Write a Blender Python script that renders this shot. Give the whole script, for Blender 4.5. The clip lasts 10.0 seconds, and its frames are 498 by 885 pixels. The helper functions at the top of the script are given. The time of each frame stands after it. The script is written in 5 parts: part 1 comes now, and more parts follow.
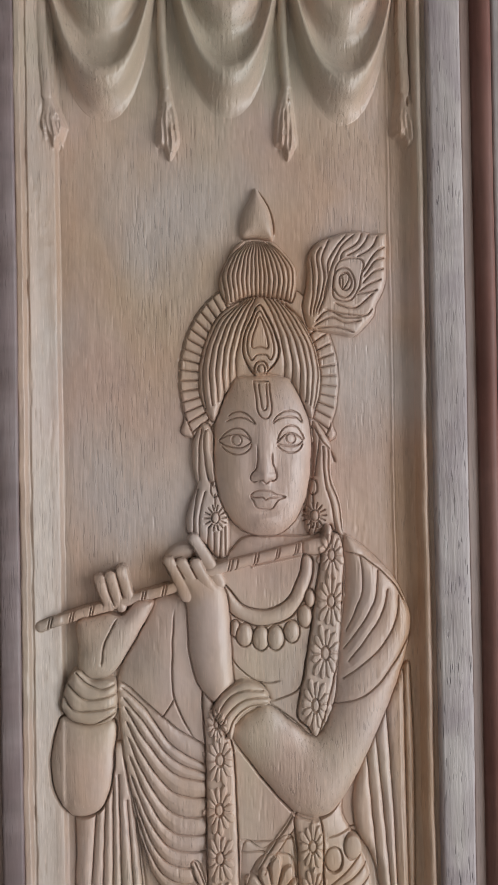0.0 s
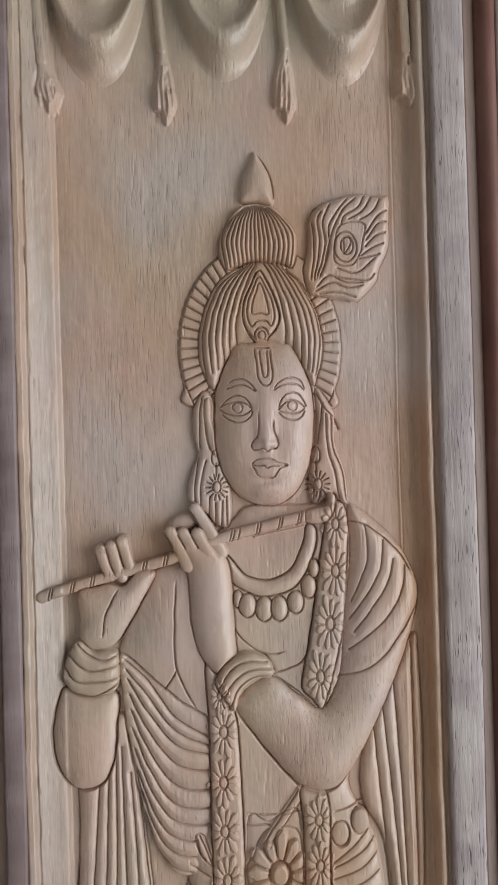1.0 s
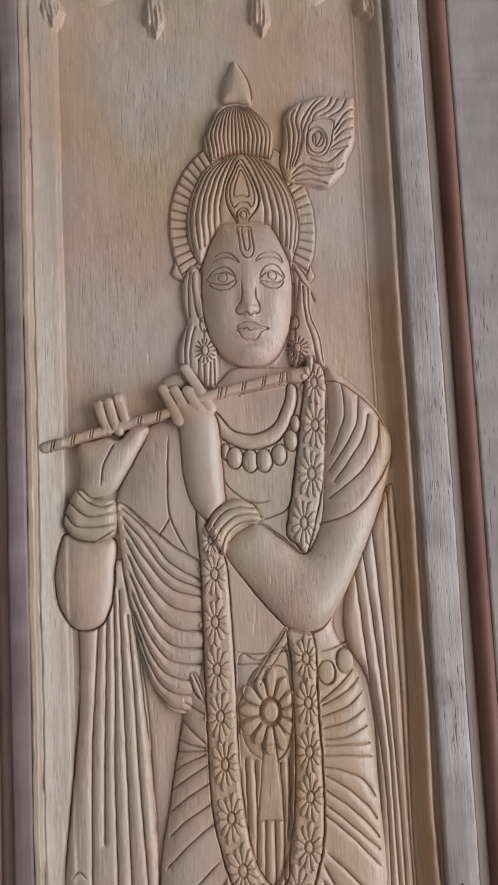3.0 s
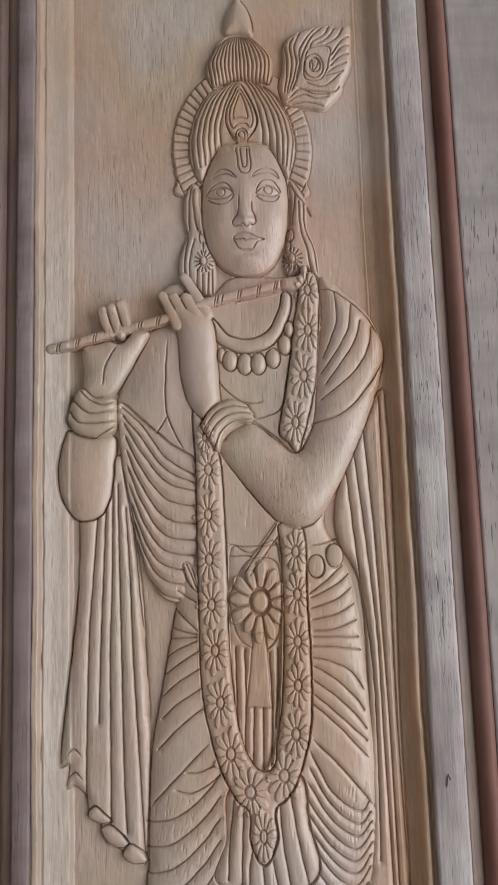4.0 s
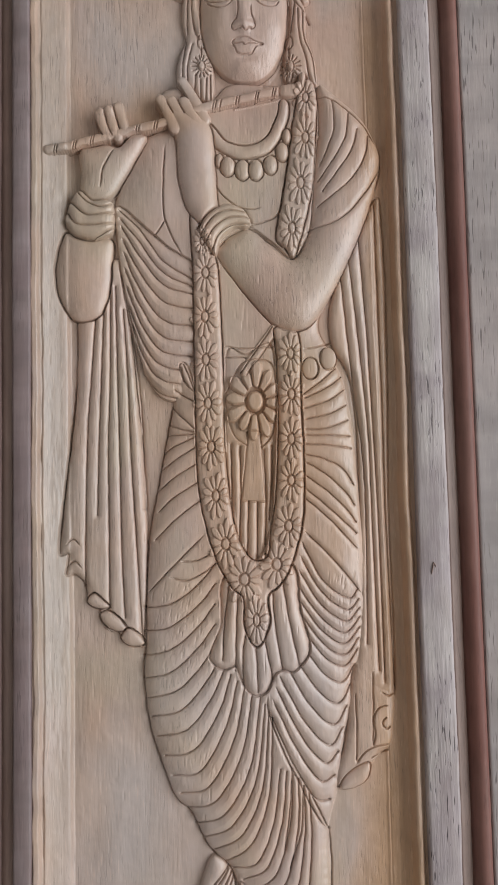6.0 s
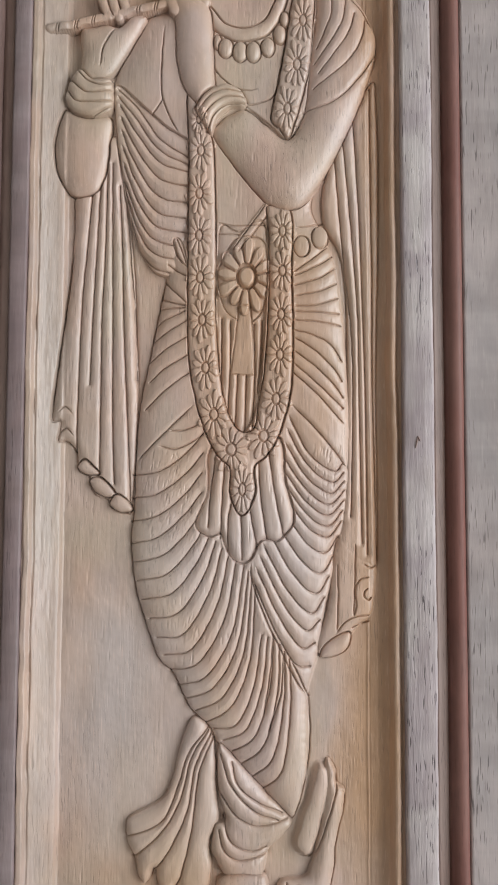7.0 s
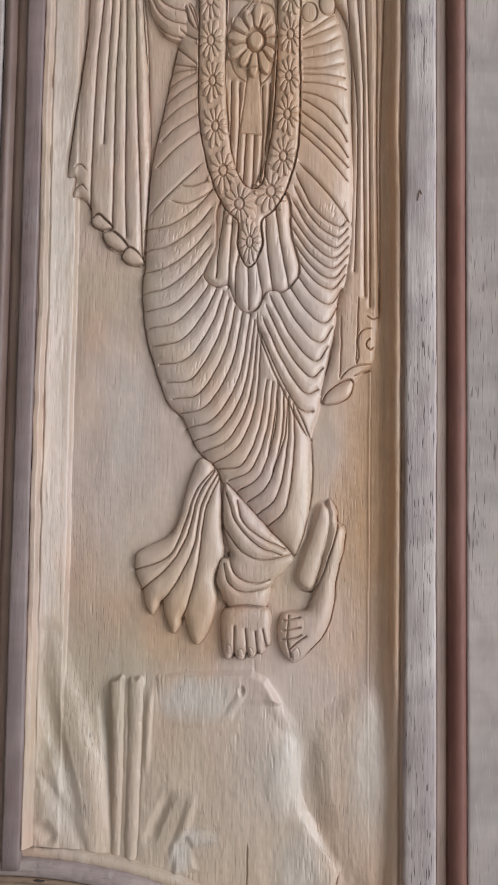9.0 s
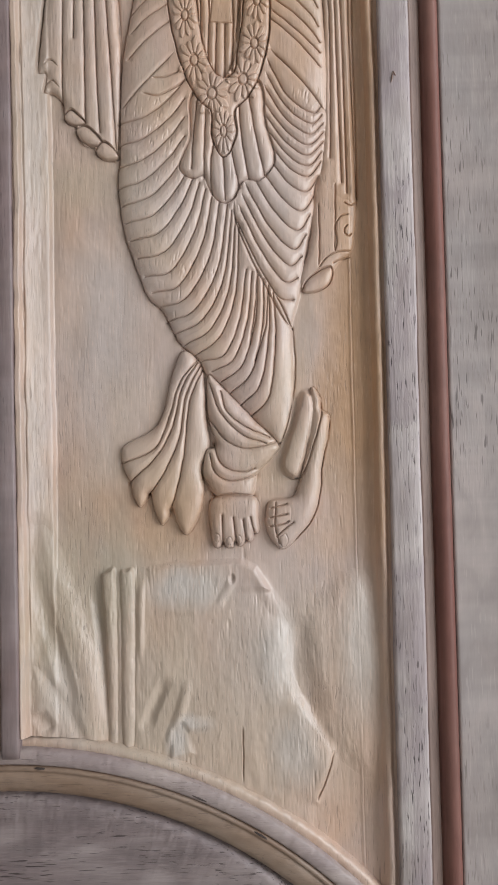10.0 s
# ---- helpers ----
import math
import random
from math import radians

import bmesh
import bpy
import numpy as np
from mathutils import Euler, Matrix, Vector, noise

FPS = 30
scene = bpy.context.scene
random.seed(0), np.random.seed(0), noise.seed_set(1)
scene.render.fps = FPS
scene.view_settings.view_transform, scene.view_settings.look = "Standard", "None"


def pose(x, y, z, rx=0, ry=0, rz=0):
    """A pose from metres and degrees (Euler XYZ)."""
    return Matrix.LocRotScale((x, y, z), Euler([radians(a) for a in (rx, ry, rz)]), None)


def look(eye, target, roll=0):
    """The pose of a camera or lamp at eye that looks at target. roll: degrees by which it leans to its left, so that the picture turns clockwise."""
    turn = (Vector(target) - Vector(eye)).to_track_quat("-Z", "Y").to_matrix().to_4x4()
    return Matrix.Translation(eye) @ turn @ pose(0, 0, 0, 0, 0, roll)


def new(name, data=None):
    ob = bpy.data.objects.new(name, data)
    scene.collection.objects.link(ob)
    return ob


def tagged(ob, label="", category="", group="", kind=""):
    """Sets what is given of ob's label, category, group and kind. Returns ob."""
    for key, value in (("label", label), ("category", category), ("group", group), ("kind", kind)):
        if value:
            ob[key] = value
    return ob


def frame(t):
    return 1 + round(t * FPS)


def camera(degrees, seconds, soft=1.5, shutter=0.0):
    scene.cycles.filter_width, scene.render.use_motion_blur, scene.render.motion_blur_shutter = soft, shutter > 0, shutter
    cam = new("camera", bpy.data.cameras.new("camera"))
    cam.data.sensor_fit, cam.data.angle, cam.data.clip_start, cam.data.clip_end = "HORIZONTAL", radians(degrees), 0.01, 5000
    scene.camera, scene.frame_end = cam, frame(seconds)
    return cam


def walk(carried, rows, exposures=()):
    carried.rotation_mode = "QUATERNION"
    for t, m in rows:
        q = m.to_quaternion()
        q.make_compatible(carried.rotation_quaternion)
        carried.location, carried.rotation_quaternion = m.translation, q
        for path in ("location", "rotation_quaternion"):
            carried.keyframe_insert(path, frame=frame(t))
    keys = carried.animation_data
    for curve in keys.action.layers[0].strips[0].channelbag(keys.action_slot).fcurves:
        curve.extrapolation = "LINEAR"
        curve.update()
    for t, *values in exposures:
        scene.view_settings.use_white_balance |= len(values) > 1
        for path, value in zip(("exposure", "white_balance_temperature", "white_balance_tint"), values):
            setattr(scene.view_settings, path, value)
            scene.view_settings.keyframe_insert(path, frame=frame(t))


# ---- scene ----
cam = camera(33.0, 10.0, soft=1.75)
EXPOSURES = [(0, -0.13), (5.5, -0.14), (7.0, 0.12), (10, 0.13)]
PATH = [
    (0, (-0.061, -0.621, 1.41), (0.155, 1.367, 1.432), -1.0),
    (0.2, (-0.0581, -0.6135, 1.4032), (0.1327, 1.372, 1.4315), -1.14),
    (0.5, (-0.052, -0.612, 1.392), (0.126, 1.379, 1.413), -1.4),
    (0.7, (-0.0486, -0.6159, 1.3903), (0.1162, 1.38, 1.4122), -1.3),
    (1, (-0.044, -0.613, 1.389), (0.115, 1.381, 1.404), -1.6),
    (1.2, (-0.0343, -0.6181, 1.376), (0.1017, 1.373, 1.4004), -1.7),
    (1.5, (-0.038, -0.631, 1.351), (0.116, 1.362, 1.394), -0.7),
    (1.7, (-0.0332, -0.6291, 1.3359), (0.1321, 1.355, 1.4005), -1.0),
    (2, (-0.044, -0.64, 1.322), (0.117, 1.344, 1.509), -2.2),
    (2.2, (-0.0437, -0.6445, 1.308), (0.1355, 1.341, 1.5274), -3.15),
    (2.5, (-0.049, -0.644, 1.286), (0.133, 1.336, 1.501), -2.1),
    (2.7, (-0.0475, -0.6482, 1.2575), (0.1368, 1.33, 1.4785), -1.47),
    (3, (-0.044, -0.66, 1.221), (0.125, 1.322, 1.423), -2.7),
    (3.2, (-0.026, -0.662, 1.175), (0.052, 1.322, 1.42), -0.6),
    (4.3, (0.012, -0.679, 1.104), (0.005, 1.299, 1.398), -2.0),
    (4.5, (0.012, -0.674, 1.096), (0.006, 1.313, 1.33), -1.7),
    (4.7, (0.011, -0.6738, 1.0806), (0.0071, 1.316, 1.2954), -1.44),
    (5, (-0.001, -0.67, 1.067), (0.017, 1.321, 1.261), -1.3),
    (5.2, (0.0026, -0.6645, 1.0563), (0.0155, 1.323, 1.2378), -1.36),
    (5.5, (0.001, -0.666, 1.039), (0.031, 1.327, 1.196), -1.2),
    (5.7, (-0.021, -0.671, 1.024), (0.07, 1.32, 1.181), -1.6),
    (6.8, (0.021, -0.682, 0.92), (0.032, 1.314, 1.048), 0.1),
    (7, (0.013, -0.683, 0.899), (0.035, 1.312, 1.04), 0.2),
    (7.2, (0.0051, -0.6835, 0.8723), (0.0418, 1.304, 1.0276), 0.48),
    (7.5, (-0.005, -0.697, 0.826), (0.084, 1.293, 1.006), -0.6),
    (7.7, (0.0024, -0.6896, 0.792), (0.0573, 1.297, 0.9578), -0.39),
    (8, (0.006, -0.69, 0.76), (0.046, 1.304, 0.906), 1.8),
    (8.2, (0.0144, -0.6936, 0.7417), (0.0572, 1.3, 0.8992), 1.28),
    (8.5, (0.016, -0.701, 0.727), (0.046, 1.293, 0.887), 1.0),
    (8.7, (0.0157, -0.6987, 0.7133), (0.036, 1.296, 0.8553), 0.88),
    (9, (0.019, -0.695, 0.699), (0.013, 1.301, 0.825), 0.8),
    (9.2, (0.021, -0.7, 0.688), (0.018, 1.297, 0.801), 0.3),
    (9.5, (0.028, -0.701, 0.665), (0.027, 1.297, 0.769), -0.5),
    (9.7, (0.0271, -0.7001, 0.6552), (0.0249, 1.3, 0.7368), -0.75),
    (10, (0.034, -0.694, 0.63), (0.023, 1.305, 0.694), -1.3),
]
walk(cam, [(t, look(eye, target, roll)) for t, eye, target, roll in PATH], EXPOSURES)
# ---- light: daylight through one open doorway to the right ----
world = bpy.data.worlds.new("daylight")
scene.world = world
world.use_nodes = True
wn = world.node_tree.nodes
sky = wn.new("ShaderNodeTexSky")
sky.sky_type, sky.sun_disc = "NISHITA", False
sky.sun_elevation, sky.sun_rotation = radians(40), radians(60)
wn["Background"].inputs[1].default_value = 0.1
world.node_tree.links.new(sky.outputs[0], wn["Background"].inputs[0])

lamp = bpy.data.lights.new("opening_daylight", "AREA")
lamp.shape, lamp.size, lamp.size_y = "RECTANGLE", 1.5, 2.1
lamp.energy, lamp.color = 54.5, (0.935, 0.98, 1.015)
lamp_ob = new("opening_daylight", lamp)
lamp_ob.matrix_world = look((1.62, -1.3, 1.15), (0.0, -1.3, 1.15))


# ---- materials ----
def ramp(nodes, stops):
    node = nodes.new("ShaderNodeValToRGB")
    els = node.color_ramp.elements
    while len(els) < len(stops):
        els.new(0.5)
    for el, (at, col) in zip(els, stops):
        el.position = at
        el.color = (*col, 1) if len(col) == 3 else col
    return node


def wood(name, main, second, patch, pore=0.5, rough=0.5, along="Z", bump=0.25, blotch=5.0, pore_size=1.0, spec=0.5, warm=None, streak=0.3, coat=0.0, cool=None, mottle=0.10, warmth=0.55, stains_and_light=(), saw=0.0):
    """Wood with grain along one axis: broad blotches, grain streaks, short dark pores and fine relief."""
    mat = bpy.data.materials.new(name)
    mat.use_nodes = True
    nodes, links = mat.node_tree.nodes, mat.node_tree.links
    bsdf = nodes["Principled BSDF"]
    coord = nodes.new("ShaderNodeTexCoord")

    def mapped(across, long):
        node = nodes.new("ShaderNodeMapping")
        node.inputs["Scale"].default_value = (across, across, long) if along == "Z" else (long, across, across)
        node.inputs["Location"].default_value = (across * 0.37 % 7.0, long * 1.3 % 5.0, across * 0.11 % 9.0)
        links.new(coord.outputs["Object"], node.inputs[0])
        return node

    def noise_tex(across, long, detail, warp=0.0):
        node = nodes.new("ShaderNodeTexNoise")
        node.inputs["Scale"].default_value = 1.0
        node.inputs["Detail"].default_value = detail
        node.inputs["Distortion"].default_value = warp
        links.new(mapped(across, long).outputs[0], node.inputs["Vector"])
        return node

    blot = noise_tex(blotch * 2.6, blotch * 1.5, 3, 0.8)
    grain = noise_tex(95, 4, 4, 0.5)
    fine = noise_tex(450, 42, 3)
    pores = noise_tex(900 / pore_size, 75 / pore_size, 1)
    where = noise_tex(16, 6, 2)

    blot2 = noise_tex(blotch * 3.1, blotch * 1.3, 4, 1.2)
    blot_ramp = ramp(nodes, [(0.40, (0, 0, 0)), (0.62, (1, 1, 1))])
    links.new(blot.outputs[0], blot_ramp.inputs[0])
    mix1 = nodes.new("ShaderNodeMix")
    mix1.data_type = "RGBA"
    mix1.inputs["A"].default_value = (*main, 1)
    mix1.inputs["B"].default_value = (*patch, 1)
    links.new(blot_ramp.outputs[0], mix1.inputs["Factor"])
    warm_ramp = ramp(nodes, [(0.45, (0, 0, 0)), (0.66, (warmth, warmth, warmth))])
    links.new(blot2.outputs[0], warm_ramp.inputs[0])
    mix1b = nodes.new("ShaderNodeMix")
    mix1b.data_type = "RGBA"
    mix1b.inputs["B"].default_value = (*(warm or second), 1)
    links.new(warm_ramp.outputs[0], mix1b.inputs["Factor"])
    links.new(mix1.outputs["Result"], mix1b.inputs["A"])
    last = mix1b
    if cool:
        blot3 = noise_tex(blotch * 1.7, blotch * 1.2, 2, 0.5)
        cool_ramp = ramp(nodes, [(0.5, (0, 0, 0)), (0.66, (0.45, 0.45, 0.45))])
        links.new(blot3.outputs[0], cool_ramp.inputs[0])
        last = nodes.new("ShaderNodeMix")
        last.data_type = "RGBA"
        last.inputs["B"].default_value = (*cool, 1)
        links.new(cool_ramp.outputs[0], last.inputs["Factor"])
        links.new(mix1b.outputs["Result"], last.inputs["A"])
    # ragged patches of colour: stains, and light or shade painted in
    for (cx, cz), (rx, rz), tint, most in stains_and_light:
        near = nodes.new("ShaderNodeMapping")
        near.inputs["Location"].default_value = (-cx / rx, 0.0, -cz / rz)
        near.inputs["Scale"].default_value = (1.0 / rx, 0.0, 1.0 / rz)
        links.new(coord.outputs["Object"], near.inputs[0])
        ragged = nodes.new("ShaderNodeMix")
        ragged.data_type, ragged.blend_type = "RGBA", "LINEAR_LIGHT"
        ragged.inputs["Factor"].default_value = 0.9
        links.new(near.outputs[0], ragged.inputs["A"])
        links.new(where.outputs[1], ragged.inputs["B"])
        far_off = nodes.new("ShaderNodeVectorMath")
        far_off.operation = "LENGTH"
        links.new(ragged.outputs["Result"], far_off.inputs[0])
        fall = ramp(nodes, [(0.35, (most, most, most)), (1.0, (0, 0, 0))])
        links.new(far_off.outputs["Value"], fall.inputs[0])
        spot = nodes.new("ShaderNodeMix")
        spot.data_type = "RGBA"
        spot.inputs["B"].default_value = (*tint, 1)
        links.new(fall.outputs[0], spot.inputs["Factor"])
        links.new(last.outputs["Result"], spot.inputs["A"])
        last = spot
    cloud = noise_tex(42, 17, 6, 1.6)
    cloud_map = nodes.new("ShaderNodeMapRange")
    cloud_map.inputs["From Min"].default_value, cloud_map.inputs["From Max"].default_value = 0.3, 0.7
    cloud_map.inputs["To Min"].default_value, cloud_map.inputs["To Max"].default_value = 1.0 - mottle, 1.0 + mottle
    links.new(cloud.outputs[0], cloud_map.inputs["Value"])
    dull = nodes.new("ShaderNodeMix")
    dull.data_type, dull.blend_type = "RGBA", "MULTIPLY"
    dull.inputs["Factor"].default_value = 1.0
    links.new(last.outputs["Result"], dull.inputs["A"])
    links.new(cloud_map.outputs[0], dull.inputs["B"])
    last = dull
    if saw:
        sawn = noise_tex(2.5, 46, 3, 0.3)
        sawn_map = nodes.new("ShaderNodeMapRange")
        sawn_map.inputs["From Min"].default_value, sawn_map.inputs["From Max"].default_value = 0.35, 0.65
        sawn_map.inputs["To Min"].default_value, sawn_map.inputs["To Max"].default_value = 1.0 - saw, 1.0 + 0.5 * saw
        links.new(sawn.outputs[0], sawn_map.inputs["Value"])
        last = nodes.new("ShaderNodeMix")
        last.data_type, last.blend_type = "RGBA", "MULTIPLY"
        last.inputs["Factor"].default_value = 1.0
        links.new(dull.outputs["Result"], last.inputs["A"])
        links.new(sawn_map.outputs[0], last.inputs["B"])
    grain_ramp = ramp(nodes, [(0.35, (0, 0, 0)), (0.68, (1, 1, 1))])
    links.new(grain.outputs[0], grain_ramp.inputs[0])
    grain_amount = nodes.new("ShaderNodeMath")
    grain_amount.operation = "MULTIPLY"
    grain_amount.inputs[1].default_value = streak
    links.new(grain_ramp.outputs[0], grain_amount.inputs[0])
    mix2 = nodes.new("ShaderNodeMix")
    mix2.data_type = "RGBA"
    mix2.inputs["B"].default_value = (*second, 1)
    links.new(grain_amount.outputs[0], mix2.inputs["Factor"])
    links.new(last.outputs["Result"], mix2.inputs["A"])
    pore_ramp = ramp(nodes, [(0.30, (1, 1, 1)), (0.37, (0, 0, 0))])
    links.new(pores.outputs[0], pore_ramp.inputs[0])
    where_ramp = ramp(nodes, [(0.42, (0, 0, 0)), (0.62, (1, 1, 1))])
    links.new(where.outputs[0], where_ramp.inputs[0])
    pore_mask = nodes.new("ShaderNodeMath")
    pore_mask.operation = "MULTIPLY"
    links.new(pore_ramp.outputs[0], pore_mask.inputs[0])
    links.new(where_ramp.outputs[0], pore_mask.inputs[1])
    pore_amount = nodes.new("ShaderNodeMath")
    pore_amount.operation = "MULTIPLY"
    pore_amount.inputs[1].default_value = pore
    links.new(pore_mask.outputs[0], pore_amount.inputs[0])
    mix3 = nodes.new("ShaderNodeMix")
    mix3.data_type = "RGBA"
    mix3.inputs["B"].default_value = (0.035, 0.022, 0.02, 1)
    links.new(pore_amount.outputs[0], mix3.inputs["Factor"])
    links.new(mix2.outputs["Result"], mix3.inputs["A"])
    fleck_ramp = ramp(nodes, [(0.64, (0, 0, 0)), (0.72, (1, 1, 1))])
    links.new(pores.outputs[0], fleck_ramp.inputs[0])
    fleck_amount = nodes.new("ShaderNodeMath")
    fleck_amount.operation = "MULTIPLY"
    fleck_amount.inputs[1].default_value = 0.2
    links.new(fleck_ramp.outputs[0], fleck_amount.inputs[0])
    mix4 = nodes.new("ShaderNodeMix")
    mix4.data_type = "RGBA"
    mix4.inputs["B"].default_value = (*[min(1.0, c * 1.5) for c in main], 1)
    links.new(fleck_amount.outputs[0], mix4.inputs["Factor"])
    links.new(mix3.outputs["Result"], mix4.inputs["A"])
    links.new(mix4.outputs["Result"], bsdf.inputs["Base Color"])

    rough_map = nodes.new("ShaderNodeMapRange")
    rough_map.inputs["To Min"].default_value = rough - 0.07
    rough_map.inputs["To Max"].default_value = rough + 0.1
    links.new(grain.outputs[0], rough_map.inputs["Value"])
    links.new(rough_map.outputs[0], bsdf.inputs["Roughness"])
    bsdf.inputs["Specular IOR Level"].default_value = spec
    bsdf.inputs["Coat Weight"].default_value = coat
    bsdf.inputs["Coat Roughness"].default_value = 0.32
    add = nodes.new("ShaderNodeMath")
    add.operation = "SUBTRACT"
    patchy = nodes.new("ShaderNodeMath")
    patchy.operation = "MULTIPLY"
    links.new(fine.outputs[0], patchy.inputs[0])
    links.new(where.outputs[0], patchy.inputs[1])
    twice = nodes.new("ShaderNodeMath")
    twice.operation = "MULTIPLY"
    twice.inputs[1].default_value = 2.2
    links.new(patchy.outputs[0], twice.inputs[0])
    links.new(twice.outputs[0], add.inputs[0])
    links.new(pore_mask.outputs[0], add.inputs[1])
    bump_node = nodes.new("ShaderNodeBump")
    bump_node.inputs["Strength"].default_value = bump
    bump_node.inputs["Distance"].default_value = 0.0008
    links.new(add.outputs[0], bump_node.inputs["Height"])
    links.new(bump_node.outputs[0], bsdf.inputs["Normal"])
    return mat


def plaster(name, colour, rough=0.85):
    mat = bpy.data.materials.new(name)
    mat.use_nodes = True
    nodes, links = mat.node_tree.nodes, mat.node_tree.links
    bsdf = nodes["Principled BSDF"]
    tex = nodes.new("ShaderNodeTexNoise")
    tex.inputs["Scale"].default_value, tex.inputs["Detail"].default_value = 3.0, 6.0
    tone = ramp(nodes, [(0.3, tuple(c * 0.88 for c in colour)), (0.7, colour)])
    links.new(tex.outputs[0], tone.inputs[0])
    links.new(tone.outputs[0], bsdf.inputs["Base Color"])
    bsdf.inputs["Roughness"].default_value = rough
    return mat


ORANGE, ROSE, ASHEN, GREENISH, PALE_SHEEN = (0.48, 0.28, 0.155), (0.53, 0.345, 0.272), (0.52, 0.44, 0.41), (0.39, 0.345, 0.262), (0.56, 0.495, 0.45)
# where the finish has turned the wood, or light and shade are put into colour: (x, z), reach, colour, strength
# left margin: coloured darker to offset the light on its right-facing slope
# right margin, orange: staining, with shade and bounced light painted into it
STAINS_AND_LIGHT = [((0.128, 1.1), (0.022, 0.8), (0.45, 0.262, 0.15), 0.85), ((-0.142, 1.15), (0.022, 0.75), (0.37, 0.29, 0.236), 0.85), ((0.125, 0.70), (0.04, 0.16), ORANGE, 0.9), ((0.03, 1.52), (0.07, 0.08), ORANGE, 0.6), ((-0.062, 1.328), (0.035, 0.028), ORANGE, 0.7), ((0.03, 1.04), (0.09, 0.12), ORANGE, 0.6), ((-0.03, 0.60), (0.09, 0.05), ORANGE, 0.5), *[((x / 1000, z / 1000), (0.07, 0.05), ROSE, 0.7) for x, z in ((-96.0, 1448.0), (89.0, 1408.0))],
          *[((x / 1000, z / 1000), (0.06, 0.06), ASHEN, 0.65) for x, z in ((-75.0, 1375.0), (-50.0, 1587.0), (111.0, 1454.0))],
          *[((x / 1000, z / 1000), (0.06, 0.06), ORANGE, 0.3) for x, z in ((72.0, 1618.0), (-119.0, 1541.0), (-51.0, 1509.0))],
          ((-0.09, 0.74), (0.06, 0.12), ASHEN, 0.8), ((0.02, 1.36), (0.05, 0.06), ROSE, 0.7), ((0.04, 1.16), (0.06, 0.05), ROSE, 0.7),
          # topmost greenish patch: dimmer, greener light over the swags put into their colour
          ((0.0, 1.71), (0.20, 0.06), GREENISH, 0.7), ((-0.12, 0.52), (0.07, 0.14), GREENISH, 0.6), ((0.04, 0.50), (0.09, 0.10), ASHEN, 0.6), ((0.0, 0.86), (0.11, 0.07), ASHEN, 0.5),
          # the pale spots paint sheen onto the rock facets and leaves
          ((0.017, 1.405), (0.038, 0.062), (0.545, 0.39, 0.335), 0.7), ((0.0, 0.43), (0.17, 0.125), (0.52, 0.412, 0.322), 0.7), ((-0.0229, 0.5330), (0.042, 0.022), PALE_SHEEN, 0.9), ((0.0460, 0.4836), (0.022, 0.042), PALE_SHEEN, 0.8), ((0.0613, 0.4044), (0.036, 0.042), PALE_SHEEN, 0.7), ((-0.0313, 0.4119), (0.014, 0.02), PALE_SHEEN, 0.9), ((-0.0165, 0.4253), (0.018, 0.01), PALE_SHEEN, 0.8), ((0.1174, 0.4762), (0.02, 0.08), PALE_SHEEN, 0.75), ((-0.1222, 0.4465), (0.03, 0.05), PALE_SHEEN, 0.5)]
CARVED = wood("carved_teak", (0.555, 0.39, 0.302), (0.39, 0.26, 0.178), (0.52, 0.385, 0.33), pore=0.3, rough=0.43, bump=0.36, blotch=5.5, streak=0.09, warm=(0.545, 0.345, 0.24), coat=0.55, cool=(0.475, 0.40, 0.29), mottle=0.09, warmth=0.5, stains_and_light=STAINS_AND_LIGHT)
DUSKY = wood("dusky_brown_wood", (0.17, 0.108, 0.092), (0.12, 0.072, 0.06), (0.20, 0.135, 0.118), pore=0.4, rough=0.5)
LILAC = wood("weathered_lilac_wood", (0.45, 0.378, 0.378), (0.31, 0.245, 0.255), (0.62, 0.55, 0.52), pore=0.85, rough=0.5, bump=0.5, blotch=9.0, streak=0.55, warm=(0.36, 0.29, 0.27))
REDDISH = wood("reddish_brown_wood", (0.21, 0.092, 0.073), (0.15, 0.062, 0.05), (0.235, 0.12, 0.097), pore=0.2, rough=0.52, bump=0.12, spec=0.3)
UMBER = wood("umber_purple_wood", (0.24, 0.173, 0.17), (0.17, 0.118, 0.113), (0.30, 0.235, 0.23), pore=0.5, rough=0.5, bump=0.35, blotch=8.0, streak=0.4, warm=(0.22, 0.15, 0.135), saw=0.15)
BEVEL = wood("brown_wood", (0.25, 0.165, 0.135), (0.17, 0.105, 0.085), (0.27, 0.19, 0.16), pore=0.3, rough=0.5)
PLANK = wood("grey_wood", (0.44, 0.37, 0.35), (0.355, 0.295, 0.278), (0.395, 0.343, 0.33), pore=0.6, rough=0.55, bump=0.2, blotch=7.0, pore_size=1.3, streak=0.15, saw=0.12)
ARCH_TOP = wood("arch_lilac_wood", (0.36, 0.285, 0.275), (0.28, 0.21, 0.20), (0.42, 0.34, 0.315), pore=0.18, rough=0.52, along="X", bump=0.5, blotch=9.0)
OCHRE = wood("ochre_wood", (0.29, 0.19, 0.13), (0.20, 0.125, 0.085), (0.33, 0.24, 0.185), pore=0.4, rough=0.48, along="X")
LOWER = wood("purple_grey_wood", (0.245, 0.19, 0.185), (0.16, 0.12, 0.12), (0.32, 0.26, 0.25), pore=0.9, rough=0.55, along="X", bump=0.6, pore_size=1.2, blotch=9.0, streak=0.5)
SCORCHED = wood("dark_splintered_wood", (0.055, 0.038, 0.032), (0.03, 0.02, 0.018), (0.08, 0.058, 0.05), rough=0.7, along="X")
PLASTER = plaster("grey_plaster", (0.52, 0.51, 0.49))
FLOORING = plaster("pale_stone_flooring", (0.50, 0.47, 0.43), 0.5)

